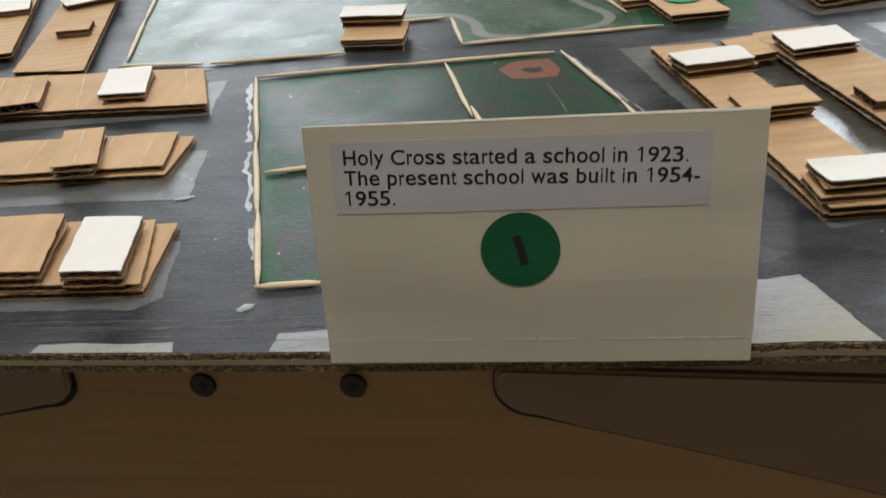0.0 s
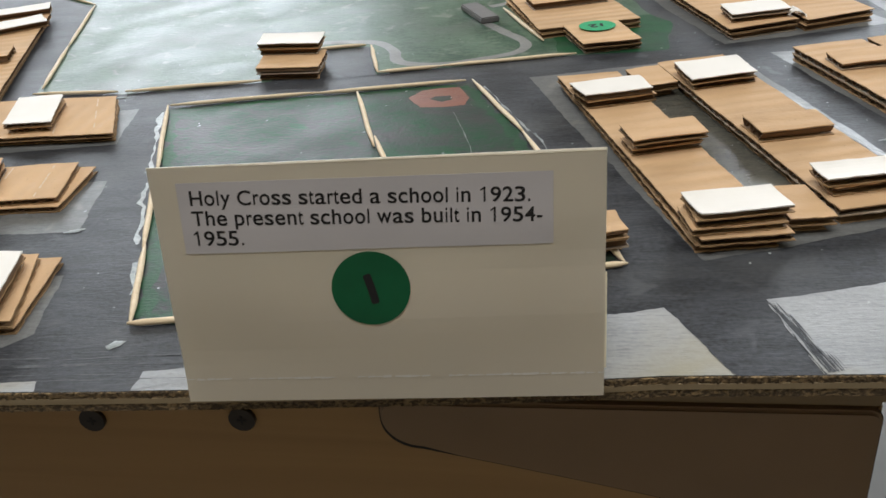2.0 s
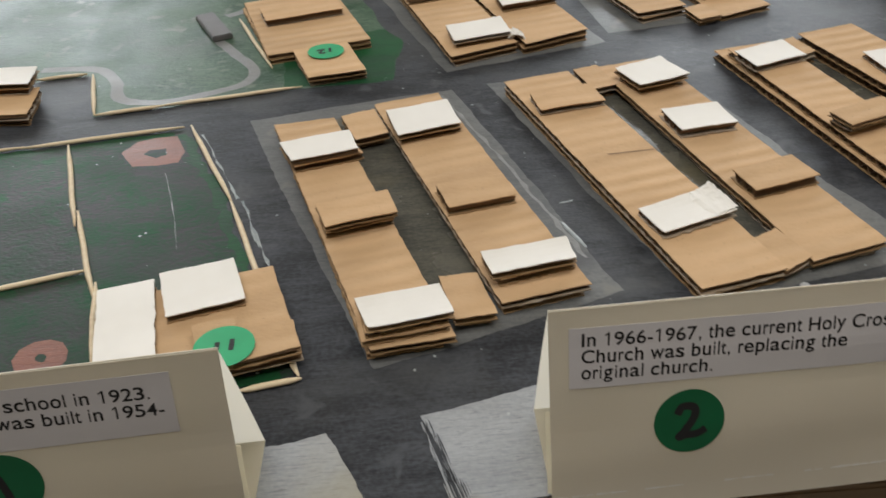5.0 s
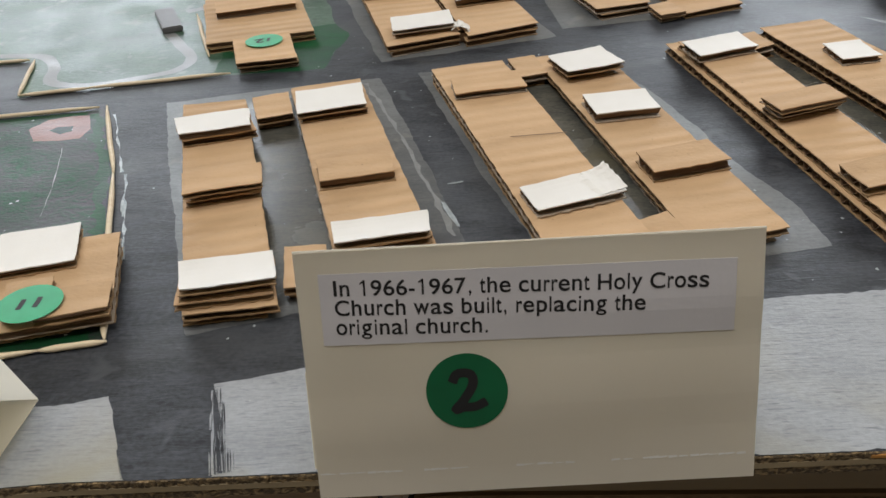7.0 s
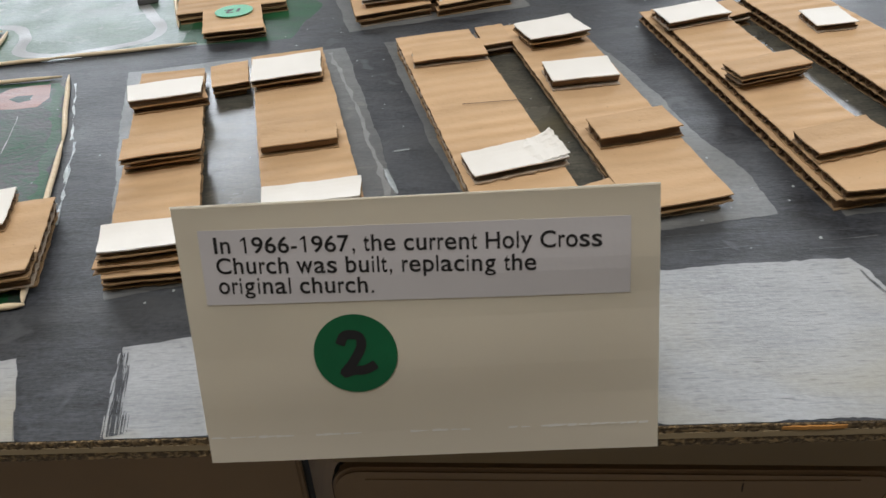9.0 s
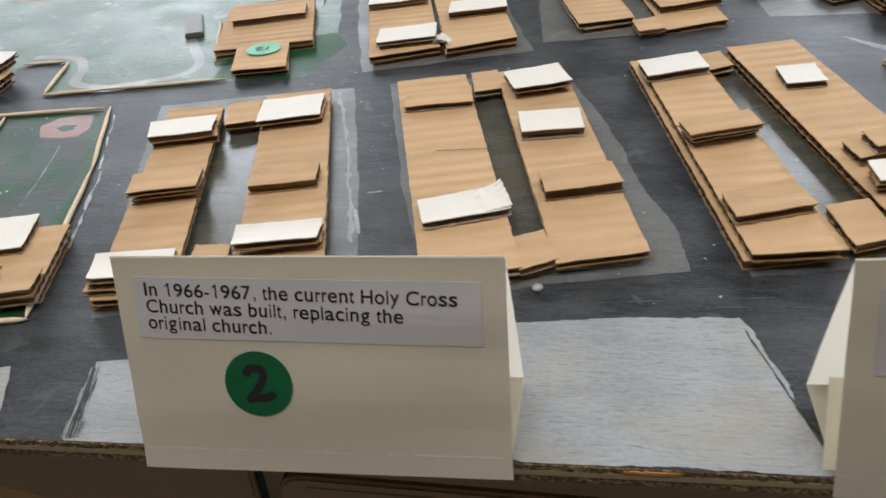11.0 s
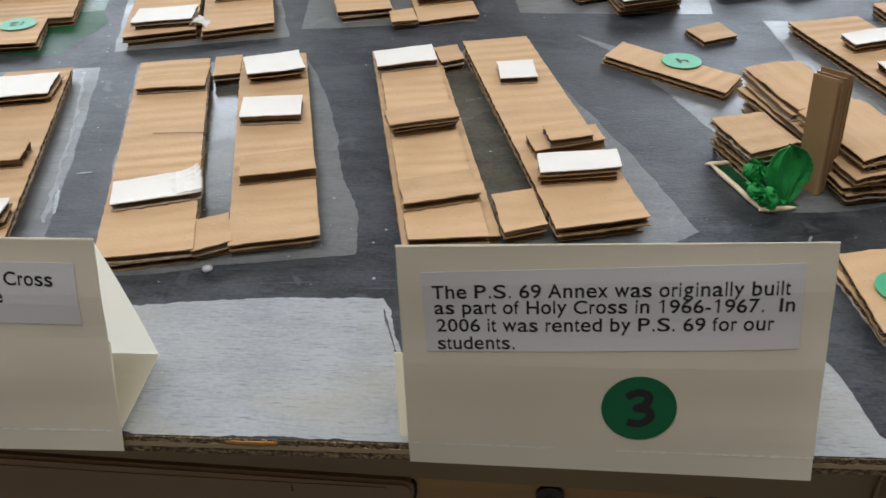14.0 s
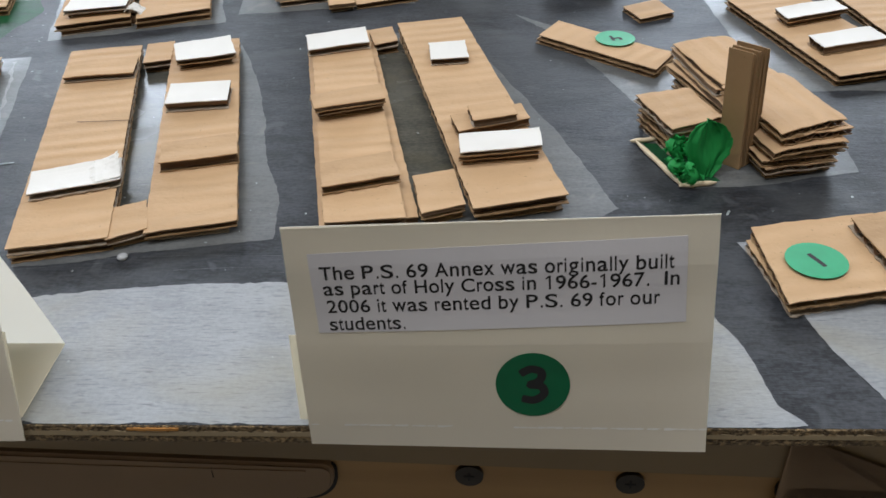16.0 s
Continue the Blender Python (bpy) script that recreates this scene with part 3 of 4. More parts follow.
sheets(b, 178.2, 139.0, 27.1, 16.5, 9.5, 0.03, 5.5, 9.7, 1, "kraft")
sheets(b, 190.8, 92.2, 30.5, 13.5, 11.0, 0.05, 5.5, 11.5, 2, "white")
b = building("long scored brown cardboard row building with one torn white roof piece")
sheets(b, 241.4, 159.6, 33.1, 172.5, 13.7, -0.01, 0.0, 6.0, 2, "kraft")
sheets(b, 229.4, 212.9, 30.8, 17.3, 11.2, 0.06, 6.0, 9.0, 1, "kraft")
sheets(b, 254.0, 115.3, 31.8, 16.9, 20.1, 0.05, 6.0, 9.0, 1, "white")
b = building("short brown cardboard link between two row buildings")
sheets(b, 248.5, 237.5, 13.0, 23.1, 9.9, 0.13, 0.0, 6.0, 2, "kraft")
b = building("short tilted brown cardboard link between two row buildings")
sheets(b, 280.4, 91.8, 14.0, 19.8, 16.9, 0.15, 0.0, 5.5, 2, "kraft")
b = building("long brown cardboard row building with two narrow white roof pieces")
sheets(b, 285.8, 170.0, 31.3, 169.7, 12.4, -0.01, 0.0, 5.3, 2, "kraft")
sheets(b, 273.4, 229.6, 26.2, 22.3, 19.7, 0.03, 5.3, 11.0, 2, "white")
sheets(b, 281.6, 185.0, 25.9, 19.3, 6.4, -0.02, 5.3, 9.5, 1, "white")
sheets(b, 295.0, 134.4, 29.1, 16.8, 15.7, 0.05, 5.3, 9.5, 1, "kraft")
b = building("wide layered cardboard row building with one white roof piece")
sheets(b, 348.7, 177.8, 33.3, 176.5, 10.5, -0.00, 0.0, 4.0, 1, "kraft")
sheets(b, 348.7, 171.5, 28.3, 171.4, 10.0, -0.02, 4.0, 7.4, 1, "kraft")
sheets(b, 335.1, 239.6, 29.3, 19.2, 19.4, 0.15, 7.4, 11.0, 1, "white")
sheets(b, 348.3, 170.2, 29.3, 13.6, 19.6, 0.07, 7.4, 14.0, 3, "kraft")
sheets(b, 358.9, 115.6, 27.7, 17.3, 17.7, 0.08, 7.4, 10.8, 1, "kraft")
b = building("short brown cardboard link between two row buildings")
sheets(b, 388.2, 108.4, 14.9, 25.5, 9.8, 0.15, 0.0, 6.4, 2, "kraft")
b = building("short crooked brown cardboard link between two row buildings")
sheets(b, 355.9, 255.0, 12.1, 18.2, 14.6, 0.15, 0.0, 6.0, 2, "kraft")
b = building("broad cardboard row building with small white square and stacked pieces")
sheets(b, 397.4, 185.2, 33.4, 176.8, 13.1, 0.03, 0.0, 7.4, 2, "kraft")
sheets(b, 388.8, 225.4, 17.3, 19.3, 6.1, 0.02, 7.4, 10.6, 1, "white")
sheets(b, 407.3, 155.8, 29.9, 14.4, 20.9, 0.13, 7.4, 11.0, 1, "kraft")
sheets(b, 408.0, 155.7, 18.0, 12.9, 17.2, 0.10, 11.0, 14.4, 1, "kraft")
sheets(b, 410.7, 132.1, 30.4, 14.6, 10.1, 0.11, 7.4, 13.8, 3, "white")
b = building("slanting brown cardboard strip building in two layers")
sheets(b, 463.1, 245.1, 22.4, 66.6, 50.0, 0.15, 0.0, 4.7, 2, "kraft")
b = building("small flat square of brown cardboard on the grey street")
sheets(b, 492.2, 295.8, 21.8, 19.9, 27.6, 0.15, 0.0, 2.7, 1, "kraft")
b = building("two-layer cardboard building by the front edge with round sticker")
sheets(b, 515.5, 68.5, 45.8, 39.1, 12.7, 0.15, 0.0, 6.2, 2, "kraft", loose=0.35)
sheets(b, 539.5, 73.5, 26.8, 28.3, 7.6, 0.12, 6.2, 9.7, 1, "kraft")
torn_side = slab(bmesh.new(), lambda u, v: (-17.0 + 4.6 * u - 3.0 * v * (0.35 + abs(noise.noise((u * 5, 3, 1)))) + 0.8 * noise.noise((u * 16, v * 4, 2)), 14.5 - 36.0 * u + 0.6 * noise.noise((u * 11, v, 6)), 4.4 - 3.0 * v + 0.9 * noise.noise((u * 9, v * 3, 4))), 40, 4, 0.25)
part("torn_liner", torn_side, TORN, b, "torn pale liner hanging from the flank").location = (0, 0, 0)
b = building("cardboard row building with two white roof pieces by far street")
sheets(b, 566.5, 258.2, 40.8, 102.6, 15.3, -0.00, 0.0, 5.7, 2, "kraft")
sheets(b, 568.0, 272.0, 35.3, 14.3, 22.2, 0.15, 5.7, 10.7, 2, "white")
sheets(b, 574.3, 237.5, 34.0, 14.4, 17.8, 0.10, 5.7, 9.9, 1, "white")
b = building("brown cardboard row building at the far street corner")
sheets(b, 612.1, 291.4, 36.7, 93.7, 8.0, 0.10, 0.0, 5.7, 2, "kraft")
b = building("cardboard row building with white roof piece and pale scored lines")
sheets(b, -173.8, 191.5, 140.1, 50.0, 1.0, -0.38, 0.0, 4.6, 2, "kraft", flute="x", scores=8)
sheets(b, -139.5, 188.4, 21.0, 37.2, 15.6, -0.20, 4.6, 9.6, 2, "white", flute="x")
sheets(b, -192.2, 182.6, 27.4, 40.8, 22.2, -0.20, 4.6, 8.6, 1, "kraft", flute="x", scores=2)
b = building("cardboard row building of offset layers with a raised piece")
sheets(b, -138.0, 116.5, 100.0, 35.0, 2.5, 0.02, 0.0, 2.5, 1, "kraft", flute="x")
sheets(b, -139.5, 116.0, 96.5, 32.0, 4.5, -0.12, 2.5, 5.0, 1, "kraft", flute="x", scores=6)
sheets(b, -124.6, 112.2, 16.8, 37.1, 19.0, -0.20, 4.8, 9.8, 2, "kraft", flute="x", scores=1)
b = building("cardboard row building with large white roof piece near front edge")
sheets(b, -107.5, 41.0, 86.0, 41.0, 1.0, -0.10, 0.0, 2.4, 1, "kraft", flute="x")
sheets(b, -107.5, 40.0, 79.0, 38.8, 1.0, -0.28, 2.4, 4.8, 1, "kraft", flute="x")
sheets(b, -79.1, 36.6, 18.5, 34.0, 12.2, -0.20, 4.8, 10.3, 2, "white", flute="x")
sheets(b, -109.6, 38.4, 24.8, 36.4, 15.5, -0.20, 4.8, 9.8, 2, "kraft", flute="x")
b = building("slanting brown cardboard row building beyond the side street")
sheets(b, -225.1, 307.8, 35.5, 184.3, 18.2, -0.40, 0.0, 5.5, 2, "kraft")
sheets(b, -214.5, 288.0, 18.8, 23.4, 20.6, -0.20, 5.5, 9.7, 1, "kraft")
sheets(b, -236.5, 354.0, 34.0, 21.0, 38.0, 0.0, 5.5, 9.2, 1, "white")
sheets(b, -251.0, 391.0, 33.0, 18.0, 25.0, 0.0, 5.5, 9.2, 1, "white")
b = building("cardboard row building with a white roof piece at side street")
sheets(b, -290.6, 330.4, 42.3, 174.6, 22.5, -0.15, 0.0, 5.5, 2, "kraft")
sheets(b, -291.0, 346.0, 31.3, 36.2, 26.3, -0.20, 5.5, 9.5, 1, "white")
b = building("small stepped cardboard house with white roof by the park")
sheets(b, -36.5, 256.7, 33.2, 29.2, -5.3, -0.15, 0.0, 6.8, 2, "kraft")
sheets(b, -39.9, 272.1, 33.5, 19.9, -5.2, -0.15, 6.8, 12.8, 2, "white")
b = building("T-shaped brown cardboard church with sticker and raised ridge piece")
sheets(b, 106.1, 338.8, 54.9, 82.2, 13.7, -0.01, 0.0, 5.1, 2, "kraft")
sheets(b, 120.7, 281.7, 29.0, 37.7, 14.3, -0.05, 0.0, 5.5, 2, "kraft")
sheets(b, 104.3, 347.7, 44.3, 21.8, 16.2, 0.04, 5.1, 9.1, 1, "kraft")
b = building("brown cardboard row building with two white roof pieces across the street")
sheets(b, 181.7, 365.0, 36.9, 175.6, 12.7, 0.11, 0.0, 6.0, 2, "kraft")
sheets(b, 182.1, 363.7, 34.4, 21.1, 14.4, 0.14, 6.0, 10.2, 1, "white")
sheets(b, 199.4, 296.0, 32.1, 21.0, 14.3, 0.15, 6.0, 10.8, 2, "white")
b = building("brown cardboard row building with white roof pieces across the street")
sheets(b, 221.5, 369.3, 37.5, 163.9, 13.5, 0.15, 0.0, 6.0, 2, "kraft")
sheets(b, 207.5, 413.5, 32.9, 18.3, 20.3, 0.15, 6.0, 10.2, 1, "white")
sheets(b, 232.7, 341.6, 33.0, 21.5, 15.3, 0.15, 6.0, 10.2, 1, "white")
b = building("cardboard row building with one white roof piece at far crossing")
sheets(b, 289.2, 385.7, 30.3, 142.1, 13.7, 0.03, 0.0, 6.2, 2, "kraft")
sheets(b, 289.7, 381.4, 29.1, 26.8, 14.5, 0.05, 6.2, 10.2, 1, "white")
b = building("layered cardboard row building with white roof piece at far crossing")
sheets(b, 337.7, 390.0, 34.7, 155.7, 11.4, 0.15, 0.0, 3.2, 1, "kraft")
sheets(b, 336.5, 397.0, 36.1, 123.6, 13.9, 0.09, 3.2, 7.2, 1, "kraft")
sheets(b, 329.4, 378.1, 19.2, 32.7, 14.1, 0.15, 7.2, 10.8, 1, "white")
b = building("short brown cardboard link at the far crossing")
sheets(b, 327.0, 312.2, 14.0, 18.7, 10.7, 0.15, 0.0, 5.0, 2, "kraft")
b = building("pointed brown cardboard row building on the far street")
sheets(b, 382.0, 413.5, 23.9, 95.0, 25.3, -0.15, 0.0, 5.6, 2, "kraft")
b = building("small brown cardboard piece on the far street")
sheets(b, 430.7, 356.7, 19.8, 21.1, 19.2, 0.15, 0.0, 4.8, 2, "kraft")
b = building("stacked cardboard building with a white roof on the far street")
sheets(b, 456.8, 376.8, 38.8, 91.7, 11.0, 0.15, 0.0, 5.4, 2, "kraft")
sheets(b, 462.5, 334.5, 37.0, 19.1, 22.2, 0.15, 5.4, 11.4, 2, "white")
sheets(b, 454.5, 372.0, 35.9, 12.7, 30.5, 0.15, 5.4, 9.4, 1, "kraft")
b = building("brown cardboard row building near the far corner of the board")
sheets(b, 520.4, 406.8, 36.8, 90.4, 10.2, 0.15, 0.0, 5.5, 2, "kraft")
sheets(b, 525.2, 375.7, 25.4, 15.6, 29.4, 0.15, 5.5, 9.0, 1, "kraft")
b = building("flat brown cardboard square near the far corner")
sheets(b, 559.8, 375.1, 29.8, 19.7, 36.0, 0.15, 0.0, 5.4, 2, "kraft")


# ---- school with white roofs on the playing field ----
b = building("brown cardboard school with two white roof pieces on the green field")
sheets(b, 86, 78, 44, 48, 13, 0.0, 0, 6, 2, "kraft")
sheets(b, 56, 80, 18, 40, 10, 0.0, 0, 8, 2, "white")
sheets(b, 79, 94, 25, 25, 14, 0.0, 6, 9, 1, "white")
sheets(b, 102, 63, 20, 15, 12, 0.0, 6, 9, 1, "kraft")
sheets(b, 87, 66, 14, 16, 12, 0.0, 6, 9.2, 1, "kraft")


# ---- toothpick fences ----
def toothpick(x0, y0, x1, y1, z=1.1, broad=2.2):
    """A flat wooden toothpick, pointed at its ends, lying from one place to the other."""
    bm, n = bmesh.new(), 9
    d = Vector((x1 - x0, y1 - y0, 0))
    side = Vector((-d.y, d.x, 0)).normalized()
    rings = []
    for i in range(n + 1):
        f = i / n
        r = broad / 2 * min(1, 0.35 + 3.2 * min(f, 1 - f))
        p = Vector((x0, y0, z)) + d * f + side * noise.noise((x0 + f * 3, y0, 1)) * 0.5
        rings.append([bm.verts.new((p + side * r * math.cos(t) + Vector((0, 0, 1)) * min(r, 1.0) * math.sin(t)) * MM) for t in (math.tau * k / 8 for k in range(8))])
    for a, c in zip(rings, rings[1:]):
        for k in range(8):
            bm.faces.new((a[k], a[(k + 1) % 8], c[(k + 1) % 8], c[k]))
    bm.faces.new(rings[0][::-1]), bm.faces.new(rings[-1])
    ob = part("toothpick", bm, PICK)
    for f in ob.data.polygons:
        f.use_smooth = True
    return tagged(ob, "pale wooden toothpick glued down as a fence rail", "toothpick", "toothpick fence rails")


def rail(*way):
    for (x0, y0), (x1, y1) in zip(way, way[1:]):
        toothpick(x0, y0, x1, y1)


rail((-86, 210), (-61, 129))
rail((-62, 131), (-42, 68))
rail((-43, 72), (-29, 25))
rail((-30, 25.5), (-10, 27), (34, 33))
rail((-85, 210), (-16, 219))
rail((-18, 218), (54, 227))
rail((57, 228), (82, 158))
rail((81, 161), (105, 76))
rail((104, 78), (112, 54))
rail((113, 53), (94, 50), (50, 42))
rail((3.5, 218), (22, 150))
rail((20.5, 161), (39, 103))
rail((38, 112), (46, 68))
rail((34, 120), (-12, 109))
rail((-9, 110), (-50, 103))
rail((-167, 236), (-121, 234))
rail((-117, 234), (-49, 241))
rail((-30, 292), (-5, 295))
rail((-2, 294), (9, 246))
rail((9, 246), (41, 251))
rail((39, 251), (107, 261))
rail((-166, 244), (-190, 324))
rail((-189, 322), (-219, 426))
rail((-219, 428), (-296, 496))
rail((68, 358), (91, 286))
rail((109, 462), (127, 388))
rail((40, 460), (104, 454))


def glue_smear(x, y, long, wide, turn, height=0.35):
    bm = bmesh.new()
    n = 26
    mid = bm.verts.new(Vector((0, 0, height)) * MM)
    inner, outer = [], []
    for i in range(n):
        t = math.tau * i / n
        r = 0.75 + 0.5 * noise.noise((math.cos(t) * 2 + x, math.sin(t) * 2 + y, 3))
        inner.append(bm.verts.new(Vector((math.cos(t) * long * r * 0.3, math.sin(t) * wide * r * 0.3, height * 0.8)) * MM))
        outer.append(bm.verts.new(Vector((math.cos(t) * long * r * 0.5, math.sin(t) * wide * r * 0.5, 0.12)) * MM))
    for i in range(n):
        k = (i + 1) % n
        bm.faces.new((mid, inner[i], inner[k]))
        bm.faces.new((inner[i], outer[i], outer[k], inner[k]))
    ob = part("dried_smear", bm, SMEAR, board)
    ob.location = (x * MM, y * MM, 0.1 * MM)
    ob.rotation_euler = (0, 0, radians(turn))
    for f in ob.data.polygons:
        f.use_smooth = True


for way in ([(-87, 203), (-76, 168), (-66, 134)], [(-63, 124), (-55, 98), (-47, 74)], [(-42, 62), (-36, 42)]):
    band("dried_smear", way, 1.7, SMEAR, 0.21, 2.4, "ragged white dried glue along the fence")
for way in ([(63, 220), (84, 162)], [(86, 160), (104, 98)]):
    band("dried_smear", way, 0.9, SMEAR, 0.21, 1.5, "ragged white dried glue along the fence")
for args in ((-74, 85, 10, 3, 20), (-30, 16, 7, 4, 40), (-116, 227, 9, 3, 5),
             (102, 103, 14, 2, 106), (93, 133, 18, 2, 106), (214, 140, 8, 1.6, 10), (212, 118, 26, 2.2, -72), (490, 102, 5, 1.2, 60)):
    glue_smear(*args)

band("glue_dribble", [(51, 187), (55, 176), (55.5, 165), (60, 156), (60.5, 147), (64, 130)], 0.15, PATHGREY, 0.21, 0.5, "thin pale dribble of glue on the field")
band("pale_streak", [(174, 241), (184, 212), (191, 187), (199, 160), (203, 145), (213.5, 103)], 1.8, PATHGREY, 0.19, 2.0, "ragged pale brush streak beside the row buildings")

# long thin streaks that the brush left along the front street
rnd = random.Random(12)
for _ in range(34):
    near = _ < 22
    x, y = (rnd.uniform(-190, -30), rnd.uniform(0, 17)) if near else (rnd.uniform(225, 420), rnd.uniform(66, 76))
    run = rnd.uniform(35, 110) if near else rnd.uniform(20, 60)
    rise = rnd.uniform(0.0, 0.05) if near else rnd.uniform(0.02, 0.07)
    band("brush_streak", [(x + run * f, y + run * rise * f + 1.2 * math.sin(2.2 * f + x)) for f in (0, 0.25, 0.5, 0.75, 1)], rnd.uniform(0.12, 0.3), STREAK, 0.132 + 0.0004 * _, 0.35, "thin pale brush streak")

# dry-brush ends where the street paint runs out over the pale strips
rnd = random.Random(5)
for (xa, ya), (xb, yb), count, reach, mat in (((148.2, 32), (155.2, 0.6), 110, 2.6, STREET), ((148.2, 32), (155.2, 0.6), 30, -0.9, LIGHT), ((122, 29), (134, 0.6), 40, -0.7, STREET), ((205, 43), (214, 0.6), 30, -1.0, STREET), ((344, 60), (361, 0.6), 40, -0.8, STREET), ((246, 50), (236, 0.6), 30, 1.0, STREET)):
    bm, way = bmesh.new(), Vector((xb - xa, yb - ya))
    whole, way = way.length, way.normalized()
    side = Vector((-way.y, way.x))
    for k in range(count):
        a = rnd.random() * whole
        b_ = min(whole, a + rnd.uniform(2.5, 13))
        off, wd = abs(rnd.gauss(0, 0.6)) * reach * (0.5 + a / whole), rnd.uniform(0.04, 0.17)
        bend = rnd.uniform(-0.12, 0.12)
        low, high = [], []
        for i in range(6):
            f = i / 5
            p = Vector((xa, ya)) + way * (a + (b_ - a) * f) + side * (off + bend * math.sin(3 * f))
            w = wd * (0.25 + math.sin(math.pi * min(0.92, f + 0.08)))
            for row, sgn in ((low, -1), (high, 1)):
                q = p + side * w * sgn
                row.append(bm.verts.new(Vector((q.x, max(q.y, 0.1), 0.2 + 0.0005 * k)) * MM))
        for i in range(5):
            bm.faces.new((low[i], low[i + 1], high[i + 1], high[i]))
    bm.normal_update()
    for f in bm.faces:
        if f.normal.z < 0:
            f.normal_flip()
    tagged(part("brush_mark", bm, mat, board, "dry-brush marks of paint"), kind="stuff")

# a splinter of bare orange wood on the board's edge
chip = slab(bmesh.new(), lambda u, v: (308.5 + 14 * u, -0.75 - 0.25 * math.sin(3.1 * u) + 0.5 * v, -0.5 + 0.25 * noise.noise((u * 8, 1, 1))), 14, 1, 0.9)
part("bare_splinter", chip, BAREWOOD, board, "orange splinter of bare wood")

# specks of paint and glue on the board
rnd = random.Random(77)
bm = bmesh.new()
for _ in range(260):
    x, y, r = rnd.uniform(-200, 640), rnd.uniform(4, 330), rnd.choice((0.25, 0.3, 0.4, 0.6))
    vs = [bm.verts.new(Vector((x + r * rnd.uniform(0.5, 1.3) * math.cos(t), y + r * rnd.uniform(0.5, 1.6) * math.sin(t), 0.24)) * MM) for t in (0, 1.2, 2.5, 3.8, 5.1)]
    bm.faces.new(vs)
tagged(part("paint_specks", bm, SMEAR, board, "tiny pale specks of dried paint"), kind="stuff")

blob = bmesh.new()
bmesh.ops.create_uvsphere(blob, u_segments=16, v_segments=10, radius=1.9 * MM)
for v in blob.verts:
    v.co.z = v.co.z * 0.6 + 0.8 * MM
drop = part("glue_drop", blob, GLUE)
drop.location = (0.2827, 0.0755, 0)
for f in drop.data.polygons:
    f.use_smooth = True
tagged(drop, "hardened clear glue drop on the grey board", "glue drop")


# ---- round stickers ----
def disc(bm, r, z0, z1, n=48, dome=0.0):
    top = [bm.verts.new(Vector((r * math.cos(math.tau * k / n), r * math.sin(math.tau * k / n), z1)) * MM) for k in range(n)]
    low = [bm.verts.new(Vector((r * math.cos(math.tau * k / n), r * math.sin(math.tau * k / n), z0)) * MM) for k in range(n)]
    bm.faces.new(low[::-1])
    ring = top
    for f in (0.8, 0.6, 0.4, 0.2):
        inner = [bm.verts.new(Vector((f * r * math.cos(math.tau * k / n), f * r * math.sin(math.tau * k / n), z1)) * MM) for k in range(n)]
        for k in range(n):
            bm.faces.new((ring[k], ring[(k + 1) % n], inner[(k + 1) % n], inner[k]))
        ring = inner
    bm.faces.new(ring)
    for k in range(n):
        bm.faces.new((top[k], low[k], low[(k + 1) % n], top[(k + 1) % n]))
    return bm


def pen(bm, points, wide, z):
    """A felt-pen stroke: a flat ribbon with round ends through the points."""
    fine = []
    for k in range(len(points) - 1):
        p0, p1, p2, p3 = (Vector(points[min(max(k + q, 0), len(points) - 1)]) for q in (-1, 0, 1, 2))
        for i in range(8):
            t = i / 8
            fine.append(0.5 * ((2 * p1) + (p2 - p0) * t + (2 * p0 - 5 * p1 + 4 * p2 - p3) * t * t + (3 * p1 - p0 - 3 * p2 + p3) * t ** 3))
    fine.append(Vector(points[-1]))
    prev = None
    for k, p in enumerate(fine):
        d = (fine[min(k + 1, len(fine) - 1)] - fine[max(k - 1, 0)]).normalized()
        s = Vector((-d.y, d.x)) * wide / 2 * (0.7 if k in (0, len(fine) - 1) else 1)
        q = [bm.verts.new(Vector((p.x + e * s.x, p.y + e * s.y, z)) * MM) for e in (1, -1)]
        if prev:
            bm.faces.new((prev[0], prev[1], q[1], q[0]))
        prev = q
    return bm


DIGITS = {
    "1": [[(0.9, 4.0), (0.1, -0.2), (-0.9, -4.2)]],
    "2": [[(-2.6, 2.4), (-1.2, 4.2), (1.4, 3.6), (1.4, 1.2), (-1.2, -2.0), (-3.0, -3.6), (-1.2, -3.4), (1.2, -3.6), (3.6, -2.8)]],
    "3": [[(-2.4, 3.2), (0.2, 4.2), (2.4, 3.0), (1.6, 0.8), (-0.6, 0.1), (1.8, -0.6), (2.2, -2.6), (-0.2, -4.0), (-3.0, -3.2)]],
    "4": [[(-2.4, 3.2), (-2.0, 0.4), (1.8, 0.6)], [(2.0, 3.4), (1.4, -3.6)]],
}


def sticker(digits, radius, mat, parent=None, place=None, turn=0.0):
    ob = part("round_sticker", disc(bmesh.new(), radius, 0, 0.1), mat, parent, "green round sticker" if parent else "")
    bm = bmesh.new()
    for k, d in enumerate(digits):
        off = (k - (len(digits) - 1) / 2) * 4.6
        s = 0.62 if len(digits) > 1 else (1.1 if digits in "23" else 0.9)
        for stroke in DIGITS[d]:
            pen(bm, [(x * s + off, y * s) for x, y in stroke], 2.15 if digits in "23" else 1.9 if parent else 1.6, 0.16)
    part("written_number", bm, INK, ob, "black felt-pen number")
    if place:
        ob.location = Vector(place) * MM
        ob.rotation_euler = (0, 0, radians(turn))
    if not parent:
        tagged(ob, f"bright green round sticker numbered {digits} on cardboard", "sticker", "round stickers on the model")
    return ob


sticker("11", 9.5, DOT, None, (90, 61, 9.9), 12)
sticker("12", 9.5, DOT, None, (119.1, 290.9, 6.2), 195)
